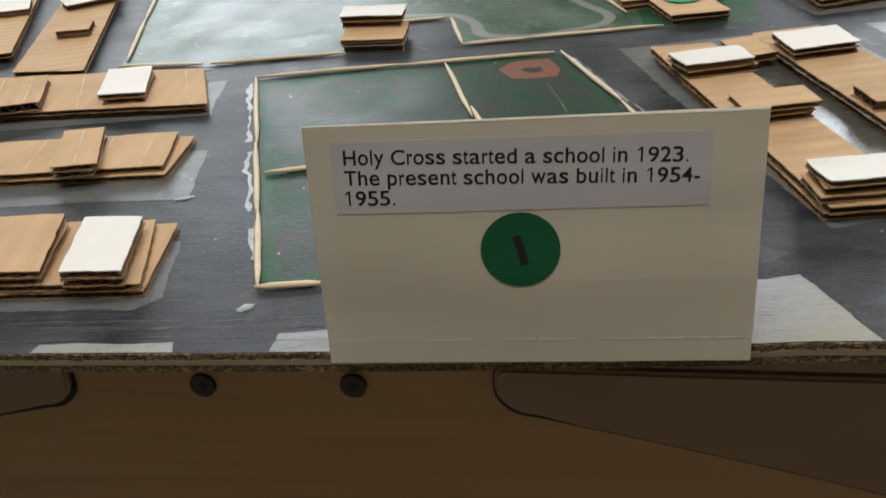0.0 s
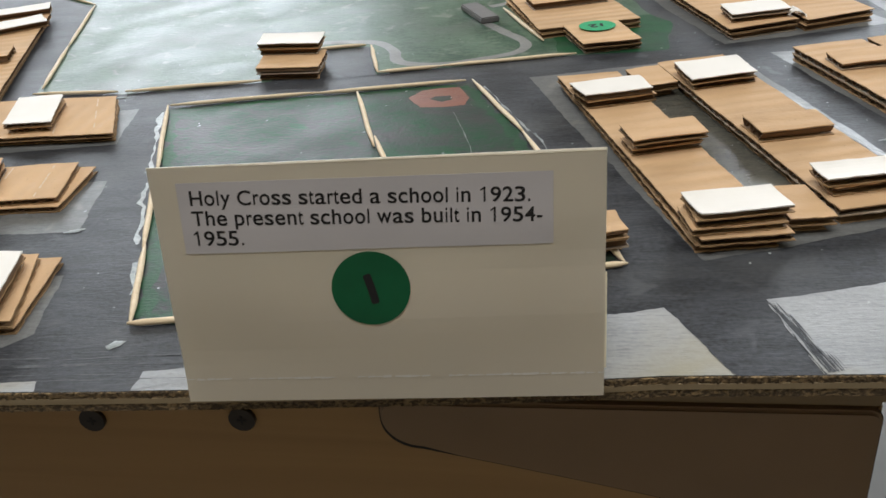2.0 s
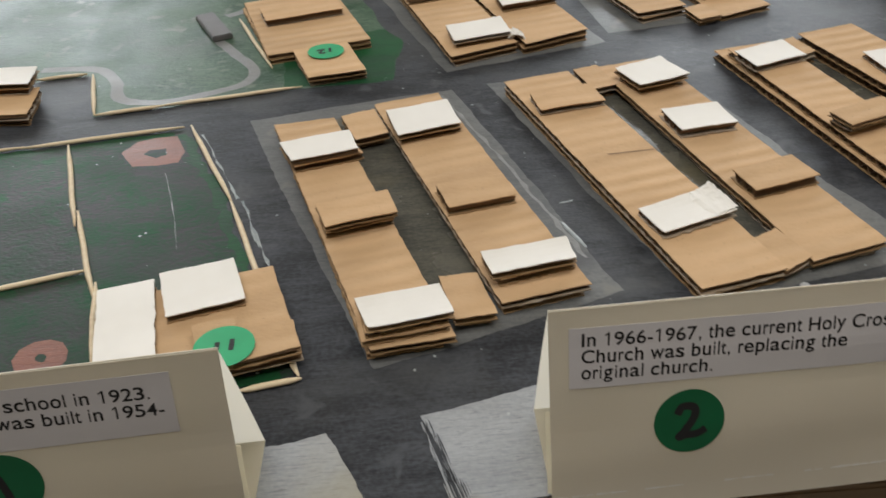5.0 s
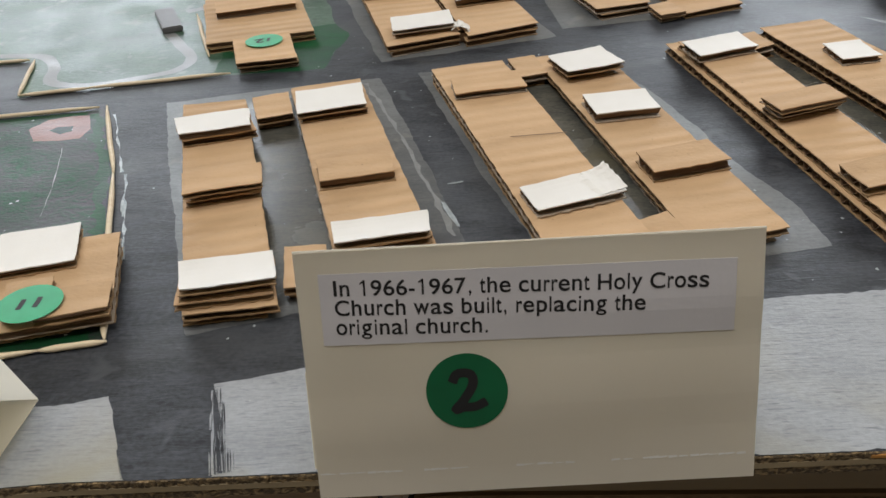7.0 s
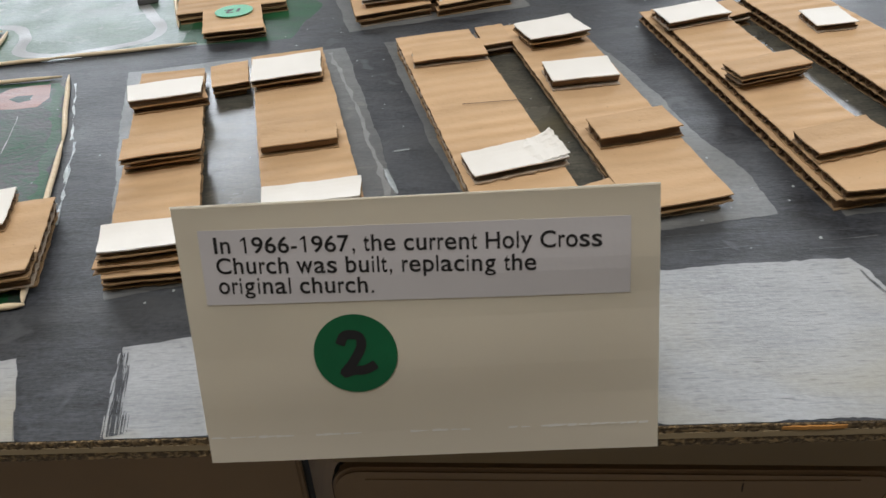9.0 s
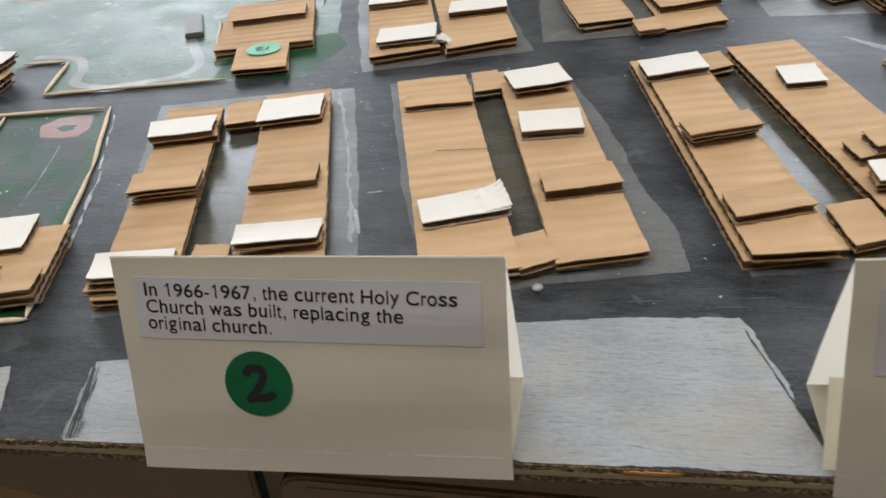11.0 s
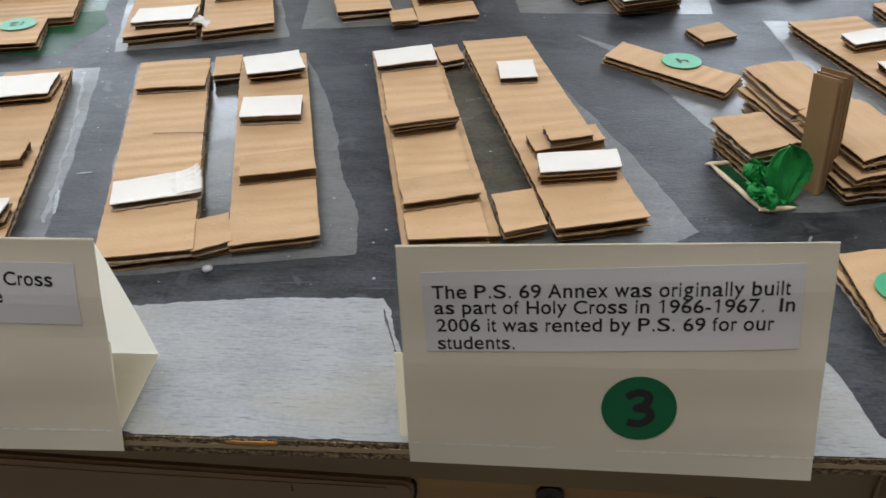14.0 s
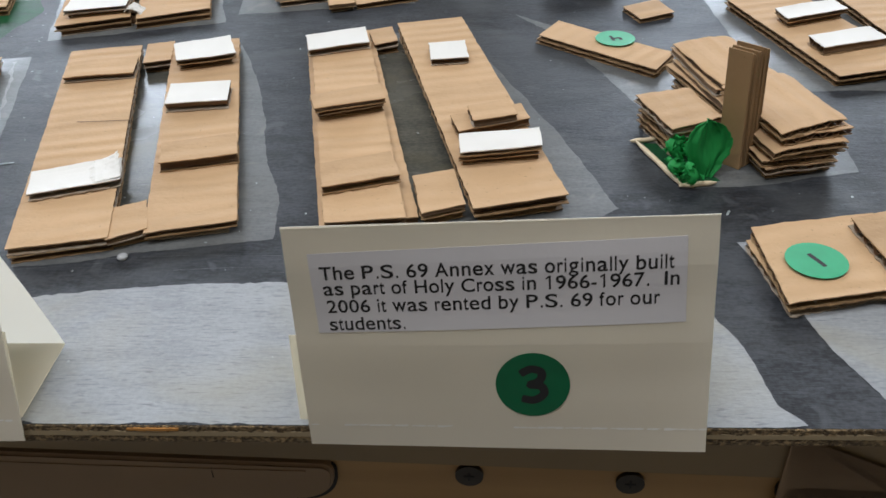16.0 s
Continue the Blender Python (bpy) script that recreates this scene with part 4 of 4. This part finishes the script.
sticker("4", 9.5, DOT, None, (468.6, 249.2, 5.6), 195)
sticker("1", 9.5, DOT, None, (507.6, 64.2, 7.1), 39)
park_dot = sticker("1", 9.5, DOT, None, (-24, 453, 0.5), 10)


# ---- folded name cards along the front edge ----
ADVANCE = {222: "il", 278: " t.,If", 333: "r-", 500: "yscx", 611: "T", 667: "PAS", 722: "HCw", 833: "m"}
STEMS, SLANTED = "lihnmurbpHPI", "tTwyxAf"


def glyph(ch):
    """One character of the built-in font as a mesh, 1 unit high."""
    cu = bpy.data.curves.new("glyph", "FONT")
    cu.body, cu.size, cu.offset = ch, 1.0, 0.011
    ob = new("glyph", cu)
    bpy.context.view_layer.update()
    me = bpy.data.meshes.new_from_object(ob.evaluated_get(bpy.context.evaluated_depsgraph_get()))
    bpy.data.objects.remove(ob)
    return me


X_HIGH = max(v.co.y for v in glyph("x").vertices)


def writing(text, wide):
    """A printed line as a flat mesh in a plain grotesque's proportions, its lower left corner at the origin, as wide as told."""
    verts, faces, pen_x = [], [], 0.0
    for ch in text:
        adv = next((a for a, those in ADVANCE.items() if ch in those), 556)
        left = 67 if ch in STEMS else 14 if ch in SLANTED else {"1": 262, ".": 87, ",": 87}.get(ch, 37)
        right = {"1": 204, "r": 2, "P": 45, "d": 58, "g": 58, ".": 87, ",": 87, "a": 26}.get(ch, 67 if ch in "lihnmuHI" else 14 if ch in SLANTED else 38)
        if ch != " ":
            me = glyph(ch)
            xs, top, low = [v.co.x for v in me.vertices], max(v.co.y for v in me.vertices), min(v.co.y for v in me.vertices)
            span, base = max(xs) - min(xs), len(verts)
            for v in me.vertices:
                x, y = pen_x + left + (v.co.x - min(xs)) / span * (adv - left - right), v.co.y
                if ch in "-.,":
                    y *= 1000
                elif y < 0:
                    y *= 214 / -low if low < -0.1 else 800
                elif ch in "ltdbhf":
                    y = y / X_HIGH * 523 if y < X_HIGH else 523 + (y - X_HIGH) / (top - X_HIGH) * (146 if ch == "t" else 195)
                elif ch in "acemnorsuvwxzgpqy":
                    y *= 530 / (top if low > -0.1 else max(X_HIGH, top))
                else:
                    y *= 716 / top
                verts.append((x, y))
            faces += [[base + k for k in p.vertices] for p in me.polygons]
            if ch == "1":  # the flag of the one
                faces.append([len(verts) + k for k in range(4)])
                verts += [(pen_x + fx, fy) for fx, fy in ((290, 716), (118, 590), (118, 512), (290, 612))]
            bpy.data.meshes.remove(me)
        pen_x += adv
    x0, x1 = min(x for x, _ in verts), max(x for x, _ in verts)
    k = wide * MM / (x1 - x0)
    me = bpy.data.meshes.new("printed_line")
    me.from_pydata([((x - x0) * k, y * k, 0) for x, y in verts], [], faces)
    return me


def name_card(label, corners, peak_back, lines, digit, dot_at, strip_box, flap=0.0):
    """A folded card tent: front panel with lip, back panel, base panel; a printed strip and a sticker on the front.
    corners: front top left, top right, bottom right, bottom left."""
    tl, tr, br, bl = (Vector(c) for c in corners)
    ob = new("name_card")
    ob.location = ((bl + br) / 2) * MM
    tagged(ob, label, "name card", "folded name cards on the front edge")
    o = (bl + br) / 2
    ex = (tr - tl).normalized()
    up = ((tl + tr) / 2 - o)
    ey = (up - ex * up.dot(ex)).normalized()
    ez = ex.cross(ey)
    w = (tr - tl).length
    h = up.length
    lip = h * 0.105

    def at(u, v, out=0.0):
        """A place on the front panel, u across and v up from 0 to 1, with a slight bow."""
        p = bl.lerp(br, u).lerp(tl.lerp(tr, u), v) - o
        bow = 0.7 * math.sin(math.pi * v) * math.sin(math.pi * (u * 0.9 + 0.05)) + 0.3 * noise.noise((u * 3, v * 3, h)) + 0.55 * noise.noise((u * 1.3, v * 4.2, h + 7)) * min(1, 5 * v, 6 * (1 - v))
        return p + ez * (out + bow - 0.3)

    def grid(name, f, nu, nv, thick, mat=CARD, label=""):
        bm = bmesh.new()
        pts = [[f(i / nu, j / nv) for i in range(nu + 1)] for j in range(nv + 1)]
        sheets_ = []
        for off in ((0, -thick) if thick else (0,)):
            rows = []
            for j in range(nv + 1):
                row = []
                for i in range(nu + 1):
                    a = pts[j][min(i + 1, nu)] - pts[j][max(i - 1, 0)]
                    c = pts[min(j + 1, nv)][i] - pts[max(j - 1, 0)][i]
                    row.append(bm.verts.new((pts[j][i] + a.cross(c).normalized() * off) * MM))
                rows.append(row)
            sheets_.append(rows)
        A, C = sheets_[0], sheets_[-1]
        for j in range(nv):
            for i in range(nu):
                bm.faces.new((A[j][i], A[j][i + 1], A[j + 1][i + 1], A[j + 1][i]))
                if thick:
                    bm.faces.new((C[j][i], C[j + 1][i], C[j + 1][i + 1], C[j][i + 1]))
        ring = [(0, i) for i in range(nu + 1)] + [(j, nu) for j in range(1, nv + 1)] + [(nv, i) for i in range(nu - 1, -1, -1)] + [(j, 0) for j in range(nv - 1, 0, -1)]
        for (a, c), (d, e) in zip(ring, ring[1:] + ring[:1]) if thick else ():
            bm.faces.new((A[a][c], C[a][c], C[d][e], A[d][e]))
        return part(name, bm, mat, ob, label)

    f0 = lip / h
    grid("front_panel", lambda u, v: at(u, f0 + (1 - f0) * v), 16, 14, 0.3)
    # the lip below the crease turns under, towards the table
    grid("folded_lip", lambda u, v: at(u, f0 * v) + ez * ((1 - v) * 0.12 + 0.25 * (1 - v) * noise.noise((u * 4, 2, 1))), 16, 3, 0.3)
    # rubbed white fibres along the crease
    fold, fray = bmesh.new(), random.Random(int(h * 100))
    for k in range(46):
        u0 = (k + fray.random() * 0.4) / 46
        if noise.noise((u0 * 9, h, 2)) < -0.2:
            continue
        tall = 0.0035 + 0.004 * fray.random()
        fold.faces.new([fold.verts.new(at(min(u, 1), f0 + dv, 0.16) * MM) for u, dv in ((u0, -tall), (u0 + 0.02, -tall * fray.random()), (u0 + 0.02, tall * fray.random()), (u0, tall * 0.6))])
    part("crease", fold, WHITE, ob, "rubbed white crease")
    kl, kr = (Vector((c.x + dx, peak_back[0], peak_back[1])) - o for c, dx in ((tl, 1), (tr, 1)))
    grid("back_panel", lambda u, v: (kr.lerp(kl, u)).lerp((tr - o).lerp(tl - o, u), v) + Vector((0, 0.6 * math.sin(math.pi * v), 0)), 10, 8, 0, CARD_BRIGHT)
    fl, fr = at(0, f0) + Vector((0, 1.0, 0.3)), at(1, f0) + Vector((0, 1.0, 0.3))
    grid("base_panel", lambda u, v: fl.lerp(fr, u).lerp(kl.lerp(kr, u), v), 10, 6, 0.3, CARD_BRIGHT)
    if flap:
        i0, i1 = at(0, f0) + Vector((flap, 1.6, 0)), at(1, f0) + Vector((flap, 1.6, 0))
        grid("inner_flap", lambda u, v: i0.lerp(i1, u) + (at(u, 0.5) - at(u, f0)) * v + Vector((0, 1.2 * v, 0)), 8, 5, 0.3, CARD_BRIGHT)

    def laid(me, x, y, turn, lift):
        """Lays a flat mesh on the bowed front panel, its origin x, y millimetres from the middle of the lower edge."""
        c, sn = math.cos(radians(turn)), math.sin(radians(turn))
        for vert in me.vertices:
            px, py = x + (c * vert.co.x - sn * vert.co.y) / MM, y + (sn * vert.co.x + c * vert.co.y) / MM
            on = at(px / w + 0.5, py / h).dot(ez)
            vert.co = (ex * px + ey * py + ez * (on + lift)) * MM + ez * vert.co.z

    sx, sy, sw, sh, tilt = strip_box
    paper_strip = part("printed_strip", slab(bmesh.new(), lambda u, v: (u * sw, -sh + v * sh, 0), 24, 6, 0.1), LABEL, ob, "white printed paper strip")
    laid(paper_strip.data, sx, sy, tilt, 0.22)
    for text, wide, x, y, lean in lines:
        me = writing(text, wide)
        laid(me, x, y, lean, 0.3)
        me.materials.append(INK)
        line = tagged(new("printed_line", me), kind="stuff")
        line.parent = paper_strip
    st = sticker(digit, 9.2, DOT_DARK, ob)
    laid(st.data, *dot_at, 0, 0.15)
    laid(st.children[0].data, *dot_at, 8 if digit != "1" else 26, 0.18)
    return ob


name_card("folded cream card tent with printed strip and green sticker one", ((0.9, -2.0, 60.2), (102.7, 4.2, 58.6), (102, -4.0, -2.6), (0.2, -8.5, -0.3)), (27, 3.0),
          (("Holy Cross started a school in 1923.", 76.4, -42.1, 52.2, -1.7), ("The present school was built in 1954-", 79.2, -42.3, 47.4, -1.6), ("1955.", 11.4, -42.5, 42.5, -1.2)), "1", (-3, 30.2), (-44.8, 57.5, 84.3, 17.0, -0.6), 0.6)
name_card("folded cream card tent with printed strip and green sticker two", ((179.8, 12.3, 53.9), (280.7, 11.9, 55.1), (281.2, -3.2, -3.3), (180.3, -3.2, -5.2)), (28.8, 3.3),
          (("In 1966-1967, the current Holy Cross", 81.0, -42.2, 50.2, -1.5), ("Church was built, replacing the", 67.5, -42.3, 45.7, -1.8), ("original church.", 33.3, -42.4, 41.2, -2.0)), "2", (-14.5, 26), (-45.3, 55.3, 90.0, 16.7, -0.7), -0.8)
name_card("folded cream card tent with printed strip and green sticker three", ((355.9, 7.0, 58.2), (457.4, 7.2, 61.5), (459.2, -8.8, 0.5), (358.1, -2.2, -4.6)), (30.0, 3.0),
          (("The P.S. 69 Annex was originally built", 83.3, -42.6, 49.2, 1.0), ("as part of Holy Cross in 1966-1967.  In", 84.3, -42.2, 44.9, 1.0), ("2006 it was rented by P.S. 69 for our", 79.6, -41.8, 40.0, 1.1), ("students.", 18.8, -41.7, 35.1, 1.6)), "3", (7.7, 19.5), (-45.1, 56.2, 88.7, 21.8, 1.4), -2.5)


# ---- layered building with tower and crepe-paper bushes ----
b = building("thick layered cardboard school building with a peeling top sheet")
sheets(b, 512.5, 169, 30, 86, 16, 0.0, 0, 13.6, 5, "kraft", flute="x", loose=0.6)
sheets(b, 519.3, 151, 31, 44, 17, 0.05, 13.6, 19.8, 2, "kraft", flute="x", loose=1.0)
sheets(b, 506.8, 192, 30, 45, 15, -0.04, 13.6, 19.4, 2, "kraft", flute="x", loose=1.0)
b = building("low layered cardboard annex beside the tower")
sheets(b, 482.5, 158, 23, 30, 20, 0.0, 0, 14, 5, "kraft", loose=0.7)

tower = tagged(new("cardboard_tower"), "upright tower of corrugated cardboard strips glued side by side", "model tower")
tower.matrix_world = Matrix.Translation((0.5015, 0.139, 0.0002)) @ Matrix.Rotation(radians(-3.2), 4, "Y") @ Matrix.Rotation(radians(-46), 4, "Z")
for k in range(4):
    bm = bmesh.new()
    rnd = random.Random(40 + k)
    high = 47.2 + rnd.uniform(-1.4, 1.0)
    y0 = -5.6 + k * 2.9
    x0, x1 = -5.2 + rnd.uniform(-0.3, 0.3), 5.2 + rnd.uniform(-0.6, 0.6)
    bend = rnd.uniform(-0.4, 0.4)
    for off, h in ((0, high), (2.3, high - rnd.uniform(0.2, 1.5))):
        box(bm, x0, y0 + off, 0.2, x1, y0 + off + 0.35, h)
    wave = [(x0 + (x1 - x0) * i / 16, y0 + 1.35 + 0.8 * math.sin(i * math.pi / 4), 0.2) for i in range(17)]
    strip(bm, wave, (bend * 0.3, bend, high - 0.8), 0.3)
    # plain kraft, coloured darker to stand for the tower's shaded faces
    part("tower_strip", bm, KRAFT_SHADED, tower)

for way in (((465, 154), (477.5, 118.5)), ((476, 119), (490, 121.5)), ((463, 153.5), (474, 155.5))):
    rail(*way)
paint("grass_patch", [(468, 154), (480, 152), (492, 124), (478, 121)], GREEN, 0.16, 0.8, "green painted lawn inside the toothpick fence")


def bush(x, y, z, r, seed):
    """Crumpled crepe paper: a ball of folded scraps."""
    bm = bmesh.new()
    rnd = random.Random(seed)
    bmesh.ops.create_icosphere(bm, subdivisions=3, radius=r * 0.72 * MM)
    for v in bm.verts:
        v.co *= 1 + 0.75 * noise.noise(v.co * (900 / r) + Vector((seed, 0, 0)))
        v.co.z = max(v.co.z, (0.3 - z) * MM)
    for _ in range(70):
        d = Vector((rnd.gauss(0, 1), rnd.gauss(0, 1), rnd.gauss(0, 1))).normalized() * r * rnd.uniform(0.3, 1.0)
        n1 = Vector((rnd.gauss(0, 1), rnd.gauss(0, 1), rnd.gauss(0, 1))).normalized()
        n2 = n1.cross(Vector((rnd.random(), rnd.random(), rnd.random() + 0.1))).normalized()
        s = r * 0.42
        pts = [d, d + n1 * s, d + n1 * s + n2 * s + n1.cross(n2) * s * 0.5, d + n2 * s]
        vs = [bm.verts.new(Vector((p.x, p.y, max(p.z, -z + 0.3))) * MM) for p in pts]
        bm.faces.new((vs[0], vs[1], vs[2])), bm.faces.new((vs[0], vs[2], vs[3]))
    ob = part("paper_bush", bm, LEAFPAPER)
    ob.location = (x * MM, y * MM, z * MM)
    return tagged(ob, "crumpled green crepe-paper bush in the fenced lawn", "paper bush", "crepe-paper bushes")


bush(478.5, 139, 7.2, 4.8, 1)
bush(476.5, 127, 5.6, 4.0, 4)
bush(479.5, 121.8, 4.4, 4.6, 2)


def crepe(u, v):
    """A torn scrap of crepe paper: narrow at the foot, broad and rounded above, with folds that fan out."""
    a = u * 2 - 1
    half = (2.4 + 6.6 * math.sin(min(1, v * 1.55) * math.pi / 2)) * math.sqrt(max(0.03, 1 - max(0, (v - 0.42) / 0.58) ** 2.6))
    torn = 0.9 * noise.noise((a * 2, v * 9, 1)) + 0.5 * noise.noise((a * 5, v * 25, 4))
    fold = 1.5 * math.sin(a * 4.2 + 1.2 * v) * v + 1.1 * noise.noise((a * 3.5, v * 2.2, 6)) + 0.35 * noise.noise((a * 13, v * 5, 2))
    return (a * (half + torn) + 2.2 * (0.5 - abs(v - 0.5)) * (1 if a > 0 else 0.2), fold + 3.5 * v, 0.4 + 22.2 * v + 0.7 * noise.noise((a * 5, v * 3, 7)))


leaf_ob = part("paper_tree", slab(bmesh.new(), crepe, 30, 40, 0.15), LEAFPAPER)
for f in leaf_ob.data.polygons:
    f.use_smooth = True
leaf_ob.location = (0.4868, 0.1262, 0)
leaf_ob.rotation_euler = (0, 0, radians(14))
tagged(leaf_ob, "upright torn green crepe-paper tree in front of the tower", "paper tree")

# a pressed-in score line, a torn roof corner and a crack in the board
score = bmesh.new()
strip(score, [(236 + 22 * k / 8, 163 + 1.5 * k / 8 + 0.3 * noise.noise((k, 1, 1)), 6.55) for k in range(9)], (0, 0.5, 0), 0.05)
tagged(part("score_line", score, FLUTE), "dark scored crease in the cardboard roof", "crease")
band("board_crack", [(353.5, 24), (355.5, 19), (357.5, 14)], 0.7, DARKLINE, 0.3, 0.3, "dark crack in the board")

# small grey painted block in the park
shed = tagged(part("grey_block", box(bmesh.new(), -5.5, -19, 0.2, 5.5, 19, 3.6, 0.6), GREYBLOCK), "small grey painted cardboard block on the park path", "model building")
shed.location = (0.0545, 0.347, 0)
shed.rotation_euler = (0, 0, radians(22))

# the torn corner of a white roof piece
curl = slab(bmesh.new(), lambda u, v: (3.5 + 12.5 * u + 0.8 * noise.noise((v * 9, round(u) * 3, 2)), -8.2 + 16.6 * v + 0.8 * noise.noise((u * 9, round(v) * 2, 4)), 8.5 + 1.1 * min(1, u * 3.5) + 2.2 * max(0, u - 0.35) ** 2 * (0.7 + 2 * v) + 0.25 * noise.noise((u * 5, v * 5, 8))), 14, 14, 0.25)
corner = tagged(part("torn_corner", curl, WHITE), "curled torn white paper corner on a roof piece", "torn paper")
corner.location, corner.rotation_euler = (0.254, 0.1153, 0), (0, 0, radians(20.1))

# torn roll of cardboard between two far buildings
roll = bmesh.new()
strip(roll, [((5 - 0.35 * i / 3) * math.cos(i * 0.4), (5 - 0.35 * i / 3) * math.sin(i * 0.4) * 0.7, 4.2) for i in range(22)], (0, 0, -4), 0.4)
scrap = tagged(part("curled_scrap", roll, [FLUTE]), "curled torn scrap of brown cardboard between buildings", "cardboard scrap")
scrap.location = (0.219, 0.292, 0.0004)
torn = part("torn_paper", slab(bmesh.new(), lambda u, v: (-4 + 9 * u + 1.2 * noise.noise((u * 5, v * 5, 2)), -4 + 9 * v, 7 + 2 * math.sin(u * 4) + noise.noise((u * 6, v * 6, 5))), 8, 8, 0.3), WHITE, scrap, "torn white paper")


# ---- the table below ----
def apron_panel(x_end, x_far, z_top, z_end, mat, name, y, grow=0.0, corner=4.0):
    """A moulded panel: blunt and rounded at one end, its lower edge falling away to the other."""
    s = 1 if x_far > x_end else -1
    x0, x1 = x_end - s * grow, x_far + s * grow
    outline = [(x1 - s * corner * (1 - math.sin(t)), z_top + grow - corner * (1 - math.cos(t))) for t in (math.pi / 2 * (1 - k / 6) for k in range(7))]
    outline += [(x0 + s * 4 * (1 - math.sin(t)), z_top + grow - 4 * (1 - math.cos(t))) for t in (math.pi / 2 * k / 6 for k in range(7))]
    outline += [(x0 + s * 13 * (1 - math.cos(t)), z_end + 1 - grow - 12 * math.sin(t)) for t in (math.pi / 2 * k / 10 for k in range(11))]
    far = abs(x1 - x0)
    outline += [(x0 + s * (13 + (far - 13) * k / 10), z_end - 11 - grow - 0.25 * (far - 13) * k / 10 + 1.2 * math.sin(math.pi * k / 10)) for k in range(1, 11)]
    bm = bmesh.new()
    face = bm.faces.new([bm.verts.new(Vector((px, y, pz)) * MM) for px, pz in outline])
    face.normal_update()
    if face.normal.y > 0:
        face.normal_flip()
    ext = bmesh.ops.extrude_face_region(bm, geom=[face])
    for v in ext["geom"]:
        if isinstance(v, bmesh.types.BMVert):
            v.co.y += 4 * MM
    rim = [e for e in bm.edges if all(abs(v.co.y - y * MM) < 1e-6 for v in e.verts)]
    bmesh.ops.bevel(bm, geom=rim, offset=(1.1 if not grow else 0.05) * MM, segments=3, affect="EDGES")
    bmesh.ops.recalc_face_normals(bm, faces=bm.faces)
    return part(name, bm, mat, table)


# two tables stand end to end, a little askew to the board, with a gap between them
table = tagged(new("wooden_table"), "brown plywood table with moulded panels under the board", "table")
askew = Matrix.Rotation(-math.atan(0.041), 4, "Z")
table.matrix_world = Matrix.Translation(Vector((-0.04, 0.048, 0)) - askew @ Vector((-0.04, 0.048, 0))) @ askew
part("apron", box(bmesh.new(), -470, 50, -420, 187.5, 90, -42.5, 0.8), APRON, table, "brown plywood apron")
part("apron", box(bmesh.new(), 199, 50, -420, 810, 62, -51, 0.8), APRON, table, "brown plywood apron")
part("table_top", box(bmesh.new(), -470, 47.5, -42, 187.5, 700, -6.5, 1.5), LAMINATE, table, "olive-brown laminate table top")
part("table_top", box(bmesh.new(), 195.5, 47.5, -50.4, 810, 700, -6.5, 1.5), LAMINATE, table, "olive-brown laminate table top")
for lx in (-440, 780):
    for ly in (92, 660):
        part("leg", box(bmesh.new(), lx - 20, ly, -750, lx + 20, ly + 30, -51, 2), APRON, table)
part("end_panel", box(bmesh.new(), 172, 90.5, -420, 187.5, 640, -42.5, 0.8), APRON, table, "brown plywood table end")
for x_end, x_far, top, low, rounded in ((-117, -330, -42, -54, 4), (35, 187, -42.2, -50, 4), (355, 195.5, -50.6, -57, 9), (498, 690, -50.6, -55, 4)):
    apron_panel(x_end, x_far, top - 1.4, low - 1.6, DARKLINE, "panel_seam", 48.6, 0.7, rounded)
    apron_panel(x_end, x_far, top, low, APRON_PANEL, "moulded_panel", 46.2, 0.0, rounded)
bead = bmesh.new()
strip(bead, [(206 + 140 * k / 12, 45.9, -54.6 + 1.6 * (k / 12) ** 2) for k in range(13)], (0, 0, -0.8), 0.35)
part("panel_bead", bead, APRON_PANEL, table)
part("dark_crack", box(bmesh.new(), 314.3, 45.95, -58, 314.6, 46.3, -53.5), DARKLINE, table)
for sx, sz in ((-67.3, -55), (-13, -53), (399.5, -55.3), (451.5, -56)):
    bm = disc(bmesh.new(), 4.6, 0, 1.6, 24)
    head = part("screw", bm, STEEL, table, "dark round screw head")
    head.location = (sx * MM, 50 * MM, sz * MM)
    head.rotation_euler = (radians(90), 0, 0)
    slot = bmesh.new()
    box(slot, -1.7, -0.35, 1.6, 1.7, 0.35, 1.75)
    box(slot, -0.35, -1.7, 1.6, 0.35, 1.7, 1.8)
    part("screw_slot", slot, DARKLINE, head)
